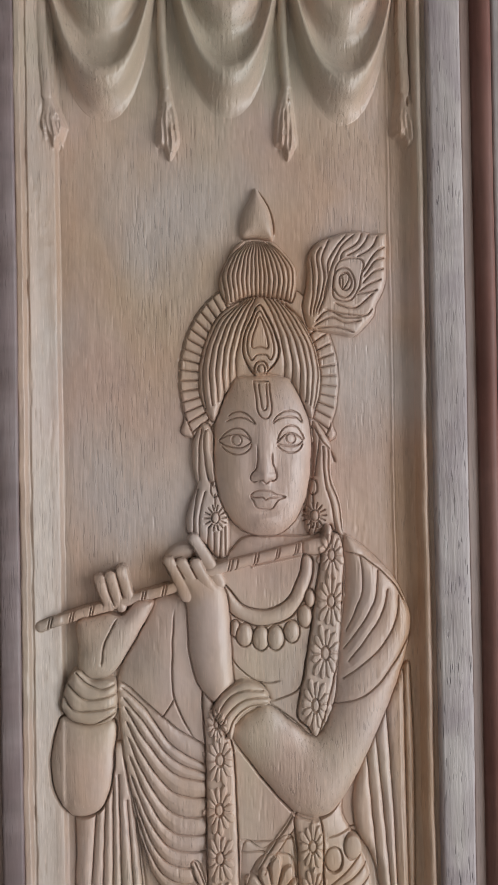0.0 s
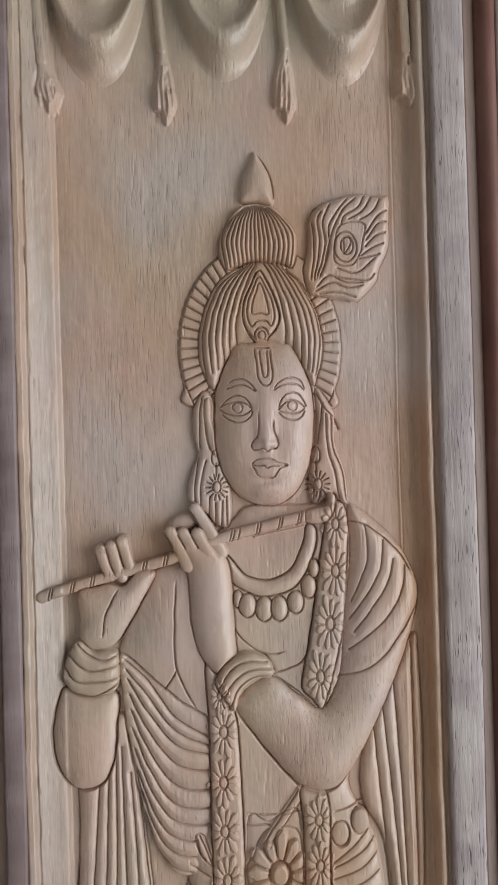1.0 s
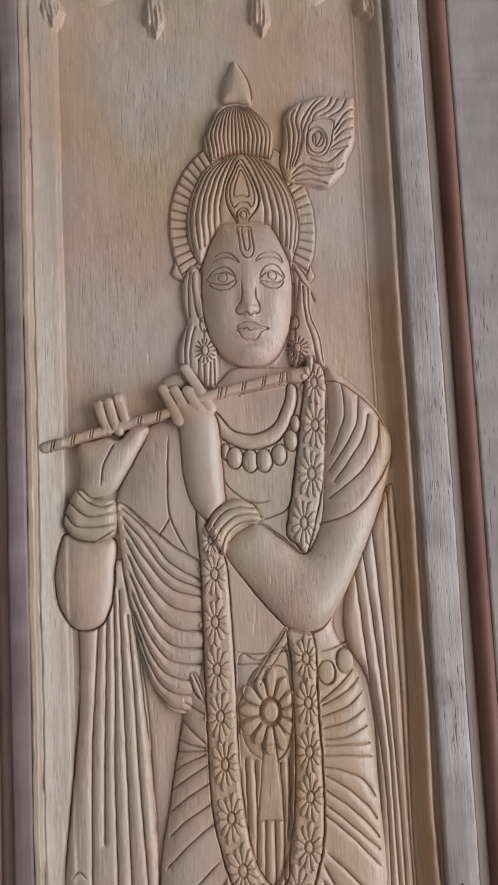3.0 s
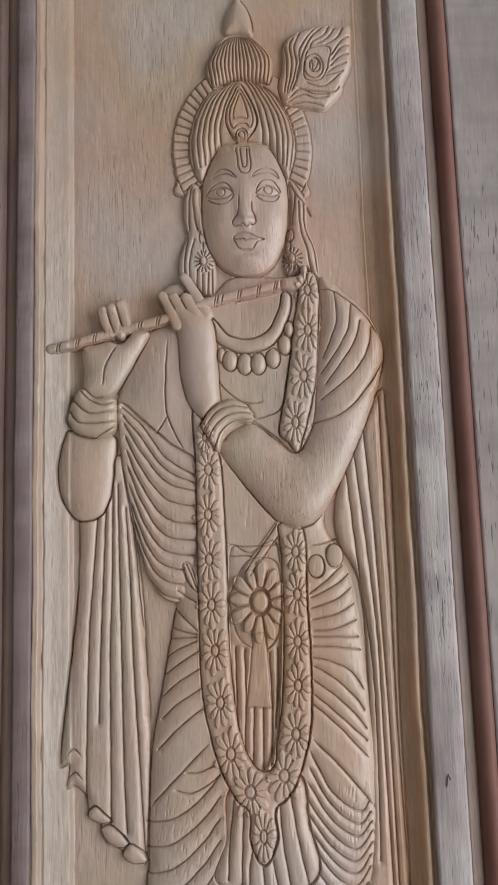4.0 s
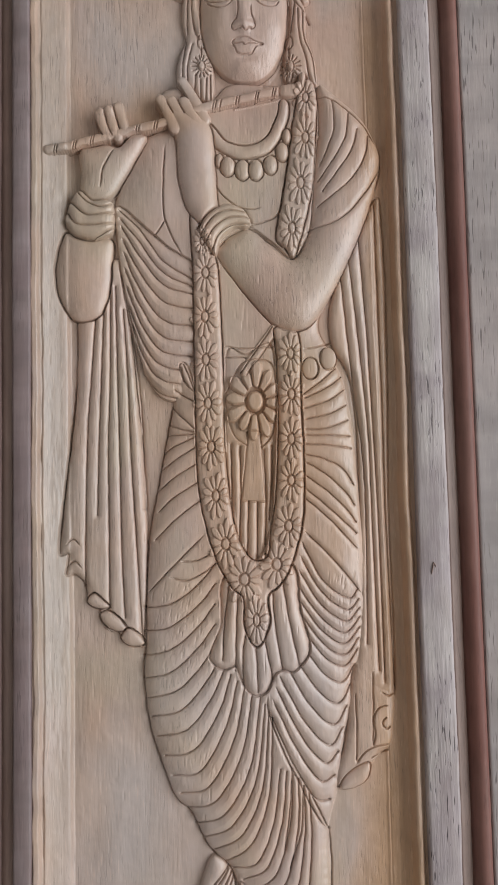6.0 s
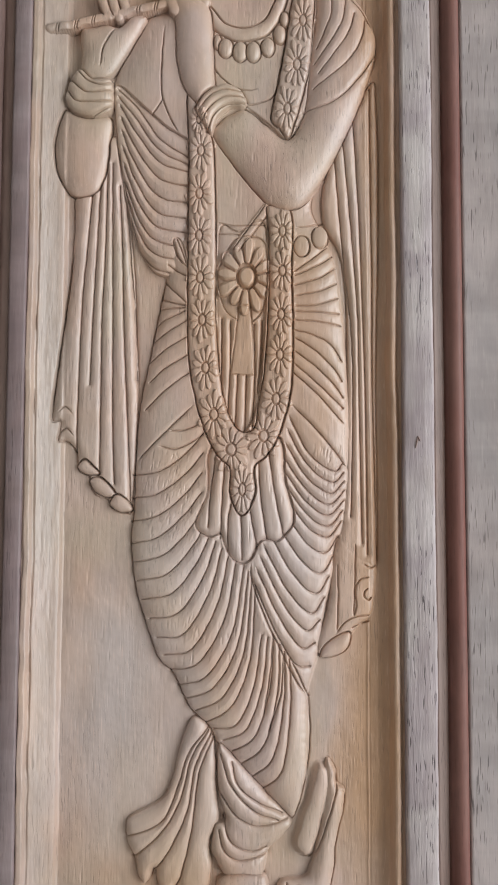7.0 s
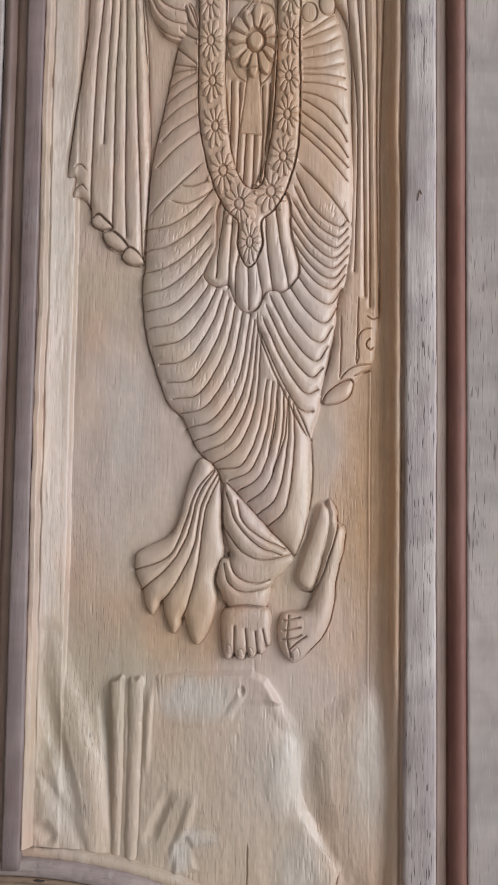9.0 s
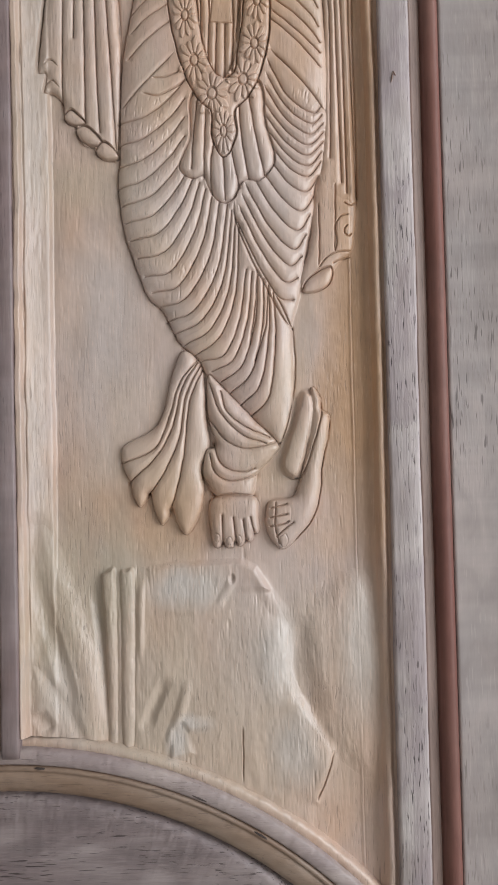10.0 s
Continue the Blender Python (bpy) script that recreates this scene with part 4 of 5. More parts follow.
# drop ornament on the crown
DROP = [(14.8, 1517.8), (19.7, 1510.7), (25.7, 1496.7), (28.8, 1485.0), (26.2, 1475.5), (19.8, 1468.5), (14.7, 1465.7), (9.8, 1467.8), (4.1, 1476.1), (1.8, 1486.4), (3.7, 1496.7), (9.3, 1509.1)]
pad(DROP, 13.0, 3.0, 5)
loop(DROP, 1.4, 1.5)
loop([(14.6, 1513.1), (18.7, 1505.6), (23.4, 1494.5), (24.9, 1484.9), (22.3, 1477.1), (18.6, 1480.8), (12.4, 1480.9), (8.2, 1476.8), (5.0, 1485.0), (6.0, 1494.5), (10.4, 1505.6)], 1.2, 1.3)
loop([(14.6, 1508.5), (18.1, 1499.8), (20.5, 1490.7), (20.0, 1485.8), (14.2, 1486.6), (8.8, 1485.8), (8.9, 1492.0), (11.5, 1500.7)], 1.0, 1.2)
bead((15.1, 1470.1), 4.8, 6.2, 15.0, 3.0)
ring((15.1, 1470.1), 5.0, 6.4, 1.4, 1.2)
ring((15.1, 1470.1), 2.6, 3.5, 1.0, 1.0)

# hair and ears
pad([(-33.0, 1385.0), (-39.0, 1370.0), (-41.0, 1354.0), (-35.0, 1349.0), (-28.0, 1343.0), (-19.0, 1333.0), (-11.0, 1334.0), (-9.0, 1353.0), (-12.0, 1371.0), (-18.0, 1387.0), (-20.0, 1423.0), (-27.0, 1432.0), (-34.0, 1422.0), (-36.0, 1407.0), (-34.0, 1392.0)], 3.0, 6.5, 8)
folds([[(-32.0, 1383.0), (-35.0, 1368.0), (-36.0, 1351.0)], [(-27.0, 1381.0), (-31.0, 1366.0), (-32.0, 1346.0)], [(-25.0, 1355.0), (-26.0, 1340.0)], [(-21.0, 1351.0), (-21.0, 1335.0)], [(-16.0, 1352.0), (-17.0, 1333.0)], [(-13.0, 1355.0), (-13.0, 1334.0)], [(-29.0, 1427.0), (-31.0, 1411.0), (-31.0, 1390.0)], [(-24.0, 1424.0), (-26.0, 1406.0), (-24.0, 1390.0)]], 2.2, 2.8)
pad([(-27.0, 1424.0), (-23.0, 1425.0), (-22.0, 1410.0), (-19.0, 1395.0), (-20.0, 1385.0), (-24.0, 1390.0), (-27.0, 1406.0)], 9, 2.5, 4)
pad([(54.0, 1432.0), (61.0, 1426.0), (68.0, 1413.0), (68.0, 1390.0), (74.0, 1372.0), (76.0, 1347.0), (69.0, 1350.0), (65.0, 1355.0), (54.0, 1347.0), (48.0, 1353.0), (49.0, 1372.0), (53.0, 1388.0), (55.0, 1409.0)], 3.0, 6.5, 8)
folds([[(61.0, 1413.0), (62.0, 1388.0), (66.0, 1373.0), (70.0, 1351.0)], [(65.0, 1412.0), (66.0, 1388.0), (72.0, 1372.0), (75.0, 1349.0)], [(59.0, 1421.0), (57.0, 1405.0), (55.0, 1392.0)], [(55.0, 1428.0), (60.0, 1418.0), (68.0, 1409.0), (71.0, 1402.0)], [(48.0, 1366.0), (51.0, 1357.0), (50.0, 1349.0)], [(56.0, 1357.0), (54.0, 1349.0)]], 2.2, 2.8)
for c in ((-20.0, 1362.0), (54.0, 1362.0)):
    bead(c, 2.6, 4.0, 10.5, 1.8)
    ring(c, 2.7, 4.1, 1.5, 1.1)
    folds([[(c[0] + 4.4 * math.cos(a), c[1] + 5.6 * math.sin(a)), (c[0] + 8.2 * math.cos(a), c[1] + 9.4 * math.sin(a))] for a in np.arange(0, 6.2, 0.45)], 1.5, 1.1)
for c in ((-20.0, 1383.0), (53.0, 1383.0)):
    ring(c, 3.2, 5.8, 1.7, 1.2)
    cut([(c[0], c[1] - 3), (c[0], c[1] - 14)], 1.6, 1.2)

# face
FACE = [(-3.5, 1464.2), (6.2, 1466.2), (16.6, 1467.0), (27.1, 1466.1), (36.8, 1463.5), (43.7, 1452.1), (49.8, 1437.4), (52.2, 1426.1), (52.8, 1412.7), (51.6, 1396.0), (50.1, 1384.3), (46.9, 1371.9), (42.1, 1362.0), (35.6, 1353.8), (27.1, 1348.6), (16.6, 1347.3), (7.4, 1348.8), (-2.1, 1353.6), (-10.2, 1362.9), (-15.4, 1373.3), (-18.9, 1385.8), (-20.4, 1398.2), (-20.1, 1414.7), (-19.0, 1429.6), (-15.9, 1439.5), (-10.7, 1451.8)]
pad(FACE, 4.5, 8.0, 20, edge=0.2)
swell((16.5, 1406.0), 40, 66, 10.5, 0.0, 1.1)
cut([(-3.5, 1463.4), (-10.7, 1451.8), (-15.9, 1439.5), (-19.0, 1429.6), (-20.1, 1414.7), (-20.4, 1398.2), (-18.9, 1385.8), (-15.4, 1373.3), (-10.2, 1362.9), (-2.1, 1353.6), (7.4, 1348.8), (16.6, 1347.3), (27.1, 1348.6), (35.6, 1353.8), (42.1, 1362.0), (46.9, 1371.9), (50.1, 1384.3), (51.6, 1396.0), (52.8, 1412.7), (52.2, 1426.1), (49.8, 1437.4), (43.7, 1452.1), (36.8, 1463.1)], 1.2, 1.5, 0.05)
swell((16.4, 1432.6), 34, 24, 1.2)
swell((15.9, 1403.8), 9.5, 36, 2.6)
swell((15.3, 1395.6), 9.0, 13, 2.4)
swell((15.3, 1391.5), 6.5, 5.5, 1.6)
swell((8.6, 1391.6), 4.5, 4.5, 1.8)
swell((21.9, 1391.8), 4.5, 4.5, 1.8)
swell((-7.4, 1392.0), 17, 22, 1.6)
swell((38.1, 1392.3), 17, 22, 1.6)
swell((16.2, 1358.5), 15, 10, 2.2)
swell((16.3, 1365.1), 11, 4, -1.2)
cut([(10.2, 1415.8), (10.8, 1406.0), (9.9, 1398.2), (6.9, 1395.0), (5.2, 1391.3), (6.8, 1388.4), (10.9, 1388.7)], 0.9, 1.1, 0.1)
cut([(21.2, 1409.9), (21.5, 1401.7), (23.5, 1396.7), (24.7, 1392.1), (22.9, 1388.9), (19.6, 1388.6)], 1.0, 1.1, 0.1)
cut([(10.9, 1388.7), (13.4, 1389.1), (16.3, 1386.6), (19.2, 1388.6), (22.1, 1388.5)], 0.9, 1.1, 0.1)
for c, lids in (
        ((-4.1, 1418.5), [[(-16.8, 1418.7), (-13.1, 1421.1), (-7.7, 1422.2), (-1.5, 1422.6), (3.4, 1420.4), (6.6, 1417.5)], [(-16.8, 1418.7), (-12.8, 1415.0), (-7.0, 1413.2), (-0.9, 1413.1), (3.7, 1415.1), (6.6, 1417.1)], [(-15.6, 1419.5), (-12.6, 1423.1), (-7.6, 1426.3), (-2.7, 1427.1), (2.6, 1424.5), (6.6, 1418.3)], [(-15.2, 1415.0), (-10.8, 1410.4), (-4.7, 1408.3), (1.1, 1409.0), (5.3, 1412.2), (6.6, 1415.9)]]),
        ((35.3, 1419.1), [[(24.8, 1415.6), (28.2, 1419.6), (32.8, 1422.9), (37.8, 1422.8), (42.0, 1420.7), (45.3, 1417.7)], [(25.2, 1415.6), (29.4, 1414.3), (35.2, 1413.8), (40.6, 1414.5), (44.9, 1417.3)], [(25.3, 1417.2), (27.0, 1422.5), (30.8, 1427.0), (35.9, 1428.6), (40.9, 1427.3), (44.5, 1422.7), (46.5, 1418.5)], [(25.2, 1414.7), (28.1, 1411.4), (32.6, 1409.3), (38.4, 1409.2), (42.7, 1411.6), (44.8, 1415.7)]]),
):
    swell(c, 13.5, 9.5, -1.5)
    swell(c, 10.5, 6.0, 2.3)
    ring(c, 3.5, 3.7, 0.6, 0.9, 14, 1.3)
    for lid in lids:
        cut(lid, 0.9, 1.0, 0.04)
for brow in ([(-11.6, 1432.1), (-6.7, 1434.1), (-1.3, 1434.9), (4.0, 1433.1), (9.7, 1429.8)], [(-9.9, 1436.2), (-5.4, 1439.0), (-0.0, 1438.9), (4.9, 1436.0), (9.7, 1430.2)], [(22.2, 1430.0), (27.6, 1433.7), (33.9, 1435.2), (40.1, 1434.3), (45.1, 1430.5)], [(22.2, 1430.4), (25.6, 1435.3), (31.1, 1439.0), (37.3, 1439.7), (42.3, 1437.2), (45.5, 1430.9)]):
    cut(brow, 0.9, 1.0, 0.05)
LIPS = [(5.4, 1377.8), (8.7, 1381.0), (13.3, 1381.7), (19.5, 1381.2), (24.4, 1378.6), (31.0, 1376.4), (26.4, 1374.9), (23.5, 1371.7), (20.9, 1368.4), (15.9, 1368.1), (9.8, 1369.1), (7.4, 1373.3)]
swell((17.5, 1374.5), 17, 9, 2.6)
loop(LIPS, 0.8, 1.0, 1.6)
cut([(5.4, 1377.4), (9.9, 1376.5), (13.6, 1376.8), (16.1, 1375.1), (19.0, 1376.3), (24.4, 1376.6), (31.0, 1376.4)], 1.2, 1.2, 0.04)
cut([(9.6, 1461.9), (10.6, 1451.2), (11.3, 1440.9), (14.1, 1435.1), (17.4, 1433.8), (20.3, 1435.4), (21.7, 1440.8), (21.4, 1451.1), (20.8, 1461.0)], 1.4, 1.3, 0.03)
cut([(13.3, 1460.2), (13.9, 1449.1), (15.0, 1441.3), (17.1, 1440.0), (18.4, 1442.9), (18.9, 1451.1), (18.7, 1460.2)], 1.4, 1.3, 0.03)
cut([(9.2, 1461.9), (15.0, 1461.5), (20.8, 1461.4)], 1.4, 1.3, 0.03)

# flute: tube with engraved bands and a carved head
FL = [(-145.0, 1289.0), (-95.0, 1302.0), (-50.0, 1313.0), (-15.0, 1326.0), (16.0, 1333.0), (43.0, 1339.0)]
roll(FL, 4.2, 3.9, FLUTE, base=12.0)
for at in ((-140.0, 1290.0), (-138.0, 1291.0), (-125.0, 1294.0), (-123.0, 1295.0), (-111.0, 1297.0), (-109.0, 1298.0), (-74.0, 1307.0), (-72.0, 1307.0), (-59.0, 1311.0), (-57.0, 1311.0), (-11.0, 1327.0), (-9.0, 1327.0), (-5.0, 1328.0), (8.0, 1331.0), (10.0, 1331.0), (24.0, 1334.0), (26.0, 1335.0), (38.0, 1337.0), (40.0, 1338.0)):
    folds([[(at[0] - 0.9, at[1] - 4.0), (at[0] + 0.9, at[1] + 4.0)]], 0.6, 0.9)
pad([(44.0, 1343.0), (50.0, 1345.0), (59.0, 1347.0), (61.0, 1355.0), (66.0, 1354.0), (65.0, 1344.0), (60.0, 1336.0), (52.0, 1333.0), (44.0, 1335.0)], 11, 6, 6, FLUTE)

# left hand, wrist, bangles and sleeve
pad([(-121.0, 1290.0), (-120.0, 1272.0), (-120.0, 1253.0), (-109.0, 1248.0), (-95.0, 1252.0), (-81.0, 1273.0), (-66.0, 1299.0), (-70.0, 1304.0), (-79.0, 1303.0), (-89.0, 1294.0), (-99.0, 1296.0), (-109.0, 1294.0)], 6.0, 10, 15)
cut([(-104.0, 1258.0), (-101.0, 1275.0), (-92.0, 1292.0)], 2.0, 2.2)
cut([(-95.0, 1251.0), (-82.0, 1270.0), (-67.0, 1298.0)], 1.4, 1.6)
for finger in ([(-104.0, 1320.0), (-101.0, 1310.0), (-97.0, 1301.0)], [(-96.0, 1322.0), (-93.0, 1311.0), (-89.0, 1300.0)], [(-88.0, 1326.0), (-86.0, 1316.0), (-83.0, 1306.0)]):
    roll(finger, 3.8, 4.5, FIGURE, 12.5, 3.8)
    cut([(x - 4.3, z) for x, z in finger], 1.0, 1.2)
swell(((-98.0, 1324.0)), 14, 8, 3.5)
SLEEVE = [(-95.0, 1216.8), (-115.8, 1220.0), (-131.7, 1223.1), (-136.7, 1213.0), (-139.8, 1200.2), (-140.8, 1186.5), (-139.0, 1172.8), (-135.0, 1161.4), (-128.3, 1152.2), (-119.8, 1148.9), (-110.8, 1150.5), (-103.6, 1156.2), (-99.0, 1167.4), (-96.2, 1181.0), (-95.2, 1197.0)]
pad(SLEEVE, 2.0, 11.5, 25)
loop(SLEEVE, 1.0, 1.3)
pad([(-124.0, 1255.0), (-129.0, 1246.0), (-132.0, 1236.0), (-132.0, 1227.0), (-126.0, 1220.0), (-112.0, 1216.0), (-98.0, 1218.0), (-93.0, 1225.0), (-93.0, 1238.0), (-94.0, 1247.0), (-101.0, 1249.0), (-111.0, 1249.0), (-119.0, 1256.0)], 9.0, 9.0, 11)
folds([[(-122.0, 1254.0), (-115.0, 1247.0), (-104.0, 1242.0), (-94.0, 1245.0)], [(-128.0, 1247.0), (-119.0, 1238.0), (-110.0, 1235.0), (-93.0, 1238.0)], [(-131.0, 1238.0), (-124.0, 1229.0), (-112.0, 1227.0), (-93.0, 1229.0)], [(-132.0, 1229.0), (-126.0, 1220.0), (-112.0, 1216.0), (-93.0, 1225.0)]], 3.0, 3.6)

# right hand on the flute, wrist and bangles
pad([(-53.0, 1321.0), (-46.0, 1310.0), (-42.0, 1295.0), (-41.0, 1268.0), (-37.0, 1248.0), (-30.0, 1234.0), (-20.0, 1227.0), (-9.0, 1236.0), (-9.0, 1250.0), (-10.0, 1275.0), (-11.0, 1298.0), (-15.0, 1313.0), (-22.0, 1318.0), (-34.0, 1325.0), (-45.0, 1329.0)], 8.5, 12.0, 16)
for finger in ([(-54.0, 1331.0), (-48.0, 1320.0), (-42.0, 1307.0)], [(-45.0, 1330.0), (-39.0, 1319.0), (-32.0, 1305.0)], [(-35.0, 1329.0), (-30.0, 1319.0), (-24.0, 1309.0)], [(-36.0, 1347.0), (-27.0, 1332.0), (-18.0, 1315.0)]):
    roll(finger, 3.8, 4.5, FIGURE, 14.6 if finger[0][1] < 1340 else 11.5, 5.0)
    cut([(x - 4.3, z - 0.5) for x, z in finger[:2]], 0.8, 1.2)
pad([(-57.0, 1336.0), (-50.0, 1343.0), (-39.0, 1345.0), (-33.0, 1339.0), (-38.0, 1332.0), (-47.0, 1330.0), (-55.0, 1330.0)], 2, 8, 10, soft=2.5, top=True)
pad([(-24.0, 1224.0), (-18.0, 1235.0), (-3.0, 1244.0), (11.0, 1240.0), (18.0, 1229.0), (14.0, 1224.0), (3.0, 1223.0), (-7.0, 1214.0), (-11.0, 1201.0), (-17.0, 1208.0), (-22.0, 1216.0)], 14.0, 8.0, 12)
folds([[(-22.0, 1219.0), (-14.0, 1231.0), (-2.0, 1237.0), (12.0, 1236.0)], [(-19.0, 1212.0), (-11.0, 1224.0), (-0.0, 1231.0), (16.0, 1231.0)], [(-15.0, 1203.0), (-9.0, 1217.0), (1.0, 1225.0), (17.0, 1226.0)], [(-25.0, 1224.0), (-18.0, 1235.0), (-3.0, 1243.0), (11.0, 1240.0), (18.0, 1229.0)]], 2.6, 3.2)

# ankle cloth with a flaring tail
pad([(-9.0, 720.0), (-23.0, 729.0), (-33.0, 706.0), (-40.0, 678.0), (-50.0, 664.0), (-70.0, 654.0), (-75.0, 647.0), (-74.0, 634.0), (-68.0, 620.0), (-65.0, 607.0), (-60.0, 601.0), (-55.0, 606.0), (-52.0, 612.0), (-49.0, 598.0), (-43.0, 586.0), (-38.0, 590.0), (-34.0, 599.0), (-30.0, 586.0), (-23.0, 577.0), (-16.0, 585.0), (-11.0, 595.0), (-7.0, 614.0), (-9.0, 634.0), (-2.0, 650.0), (-4.0, 673.0), (-5.0, 701.0)], 1.5, 9.0, 12)
folds([[(-11.0, 721.0), (-26.0, 702.0), (-35.0, 674.0), (-47.0, 649.0), (-74.0, 637.0)], [(-11.0, 719.0), (-24.0, 698.0), (-32.0, 667.0), (-46.0, 642.0), (-69.0, 621.0)], [(-9.0, 716.0), (-21.0, 691.0), (-27.0, 657.0), (-41.0, 627.0), (-53.0, 611.0)], [(-7.0, 713.0), (-18.0, 686.0), (-23.0, 645.0), (-30.0, 614.0), (-36.0, 597.0)]], 4.2, 6.0)
pad([(-3.0, 707.0), (-3.0, 673.0), (3.0, 651.0), (-5.0, 646.0), (-8.0, 627.0), (1.0, 609.0), (16.0, 603.0), (32.0, 607.0), (37.0, 627.0), (50.0, 640.0), (54.0, 651.0), (33.0, 673.0), (6.0, 702.0)], 4.0, 10.5, 14)
folds([[(-1.0, 701.0), (7.0, 678.0), (24.0, 659.0), (44.0, 651.0)], [(8.0, 695.0), (12.0, 679.0), (26.0, 666.0), (47.0, 656.0)], [(-3.0, 673.0), (13.0, 653.0), (31.0, 647.0), (52.0, 652.0)], [(1.0, 652.0), (8.0, 634.0), (24.0, 628.0), (35.0, 631.0)], [(-2.0, 643.0), (2.0, 628.0), (15.0, 621.0), (35.0, 625.0)], [(-6.0, 623.0), (2.0, 608.0), (16.0, 603.0), (33.0, 608.0)]], 3.6, 5.5)
# feet
pad([(-1.0, 607.0), (33.0, 608.0), (37.0, 588.0), (36.0, 578.0), (33.0, 577.0), (32.0, 573.0), (29.0, 570.0), (26.0, 572.0), (24.0, 569.0), (20.0, 567.0), (17.0, 571.0), (15.0, 566.0), (10.0, 566.0), (7.0, 571.0), (5.0, 567.0), (-0.0, 567.0), (-3.0, 580.0)], 2.0, 9.0, 9)
folds([[(7.0, 593.0), (7.0, 569.0)], [(16.0, 591.0), (18.0, 570.0)], [(24.0, 589.0), (26.0, 572.0)], [(30.0, 591.0), (33.0, 577.0)]], 3.0, 3.2)
for c in ((2.0, 575.0), (12.0, 572.0), (20.0, 573.0)):
    ring(c, 2.4, 3.4, 0.5, 0.8, 14, 0.6)
pad([(82.0, 696.0), (90.0, 688.0), (91.0, 678.0), (97.0, 673.0), (96.0, 657.0), (90.0, 632.0), (88.0, 610.0), (82.0, 590.0), (70.0, 575.0), (57.0, 564.0), (49.0, 569.0), (43.0, 580.0), (43.0, 596.0), (47.0, 604.0), (61.0, 606.0), (68.0, 611.0), (75.0, 635.0), (80.0, 660.0)], 2.0, 10.0, 12)
pad([(75.0, 692.0), (83.0, 689.0), (84.0, 674.0), (78.0, 646.0), (71.0, 626.0), (64.0, 623.0), (57.0, 632.0), (61.0, 648.0), (69.0, 671.0)], 5.0, 6.0, 10, soft=3, top=True)
cut([(89.0, 692.0), (90.0, 674.0), (82.0, 646.0), (74.0, 625.0), (66.0, 621.0), (58.0, 624.0)], 2.0, 1.8)
cut([(93.0, 675.0), (97.0, 668.0), (95.0, 655.0), (90.0, 632.0), (88.0, 610.0), (82.0, 590.0), (70.0, 575.0), (57.0, 564.0)], 1.0, 1.4)
folds([[(47.0, 598.0), (60.0, 601.0)], [(46.0, 590.0), (60.0, 593.0)], [(46.0, 583.0), (57.0, 585.0), (61.0, 587.0)], [(51.0, 575.0), (57.0, 580.0), (65.0, 586.0)], [(51.0, 602.0), (50.0, 584.0), (53.0, 569.0)]], 2.4, 2.4)
loop([(53.0, 573.0), (58.0, 577.0), (60.0, 570.0), (56.0, 566.0)], 0.5, 0.8, 0.6)

# rocks and leaves under the feet, left roughly carved
pad([(-57.0, 552.0), (-37.0, 553.0), (18.0, 554.0), (33.0, 550.0), (54.0, 514.0), (63.0, 489.0), (62.0, 462.0), (79.0, 428.0), (98.0, 394.0), (80.0, 356.0), (76.0, 319.0), (13.0, 329.0), (-63.0, 353.0), (-90.0, 376.0), (-94.0, 465.0), (-94.0, 511.0), (-92.0, 542.0), (-82.0, 551.0)], 0.8, 4.2, 26, ROCK, soft=9)
facet([(-54.8, 549.8), (-39.0, 552.4), (21.3, 555.5), (32.8, 549.0), (43.3, 531.5), (16.5, 531.7), (3.4, 519.9), (-18.4, 513.7), (-54.0, 513.1)], 0.02, -0.05, 1.4, 3.5)
wave([(17.5, 546.4), (9.5, 531.8), (-2.2, 512.7)], 1.6, 5.0)
swell((13.7, 540.9), 3.5, 5.5, -3.5)
swell((46.0, 480.4), 20, 40, 2.4)
swell((-16.3, 477.3), 34, 26, -1.4)
wave([(32.8, 549.9), (44.2, 524.6), (58.8, 506.2)], 1.6, 8.0)
wave([(60.7, 513.1), (63.8, 467.6), (73.1, 435.8), (94.2, 401.5)], -1.8, 9.0)
facet([(52.5, 441.4), (68.6, 440.4), (94.2, 399.7), (79.0, 358.7), (38.0, 371.0), (31.5, 409.2)], 0.05, 0.02, 0.9, 5.0)
cut([(94.2, 399.7), (87.5, 377.3), (79.0, 358.7)], 1.6, 2.4)
wave([(-39.4, 463.9), (-50.9, 441.4), (-61.6, 415.3)], -4.2, 7.0)
wave([(-21.9, 463.8), (-31.2, 432.2), (-45.1, 398.6)], 3.2, 6.0)
facet([(-38.6, 420.6), (-28.5, 425.0), (-20.3, 400.6), (-38.7, 396.3)], -0.08, -0.12, 1.4, 3.0)
facet([(-29.4, 427.7), (-3.6, 432.0), (-5.5, 422.1), (-23.0, 418.6)], -0.08, -0.16, 1.2, 3.0)
wave([(-100.2, 542.8), (-93.7, 487.1), (-90.9, 410.2)], -4.6, 6.5)
pad([(-93.3, 542.7), (-89.1, 548.7), (-82.6, 549.5), (-81.2, 518.8), (-81.3, 464.3), (-82.7, 407.4), (-88.6, 407.5), (-89.6, 464.3), (-90.9, 509.8)], 3.0, 4.5, 5, ROCK, soft=1.6)
pad([(-78.0, 545.4), (-73.3, 549.5), (-66.8, 547.6), (-66.0, 509.6), (-67.0, 464.1), (-68.9, 409.1), (-77.6, 409.2), (-78.0, 464.2), (-77.5, 509.7)], 3.2, 4.5, 5, ROCK, soft=1.6)
wave([(-59.9, 548.0), (-61.4, 514.1), (-62.4, 468.6)], 2.4, 4.0)
cut([(19.7, 421.9), (20.0, 400.3), (19.3, 375.7)], 0.5, 1.0)
LEAVES = range(120, 123)
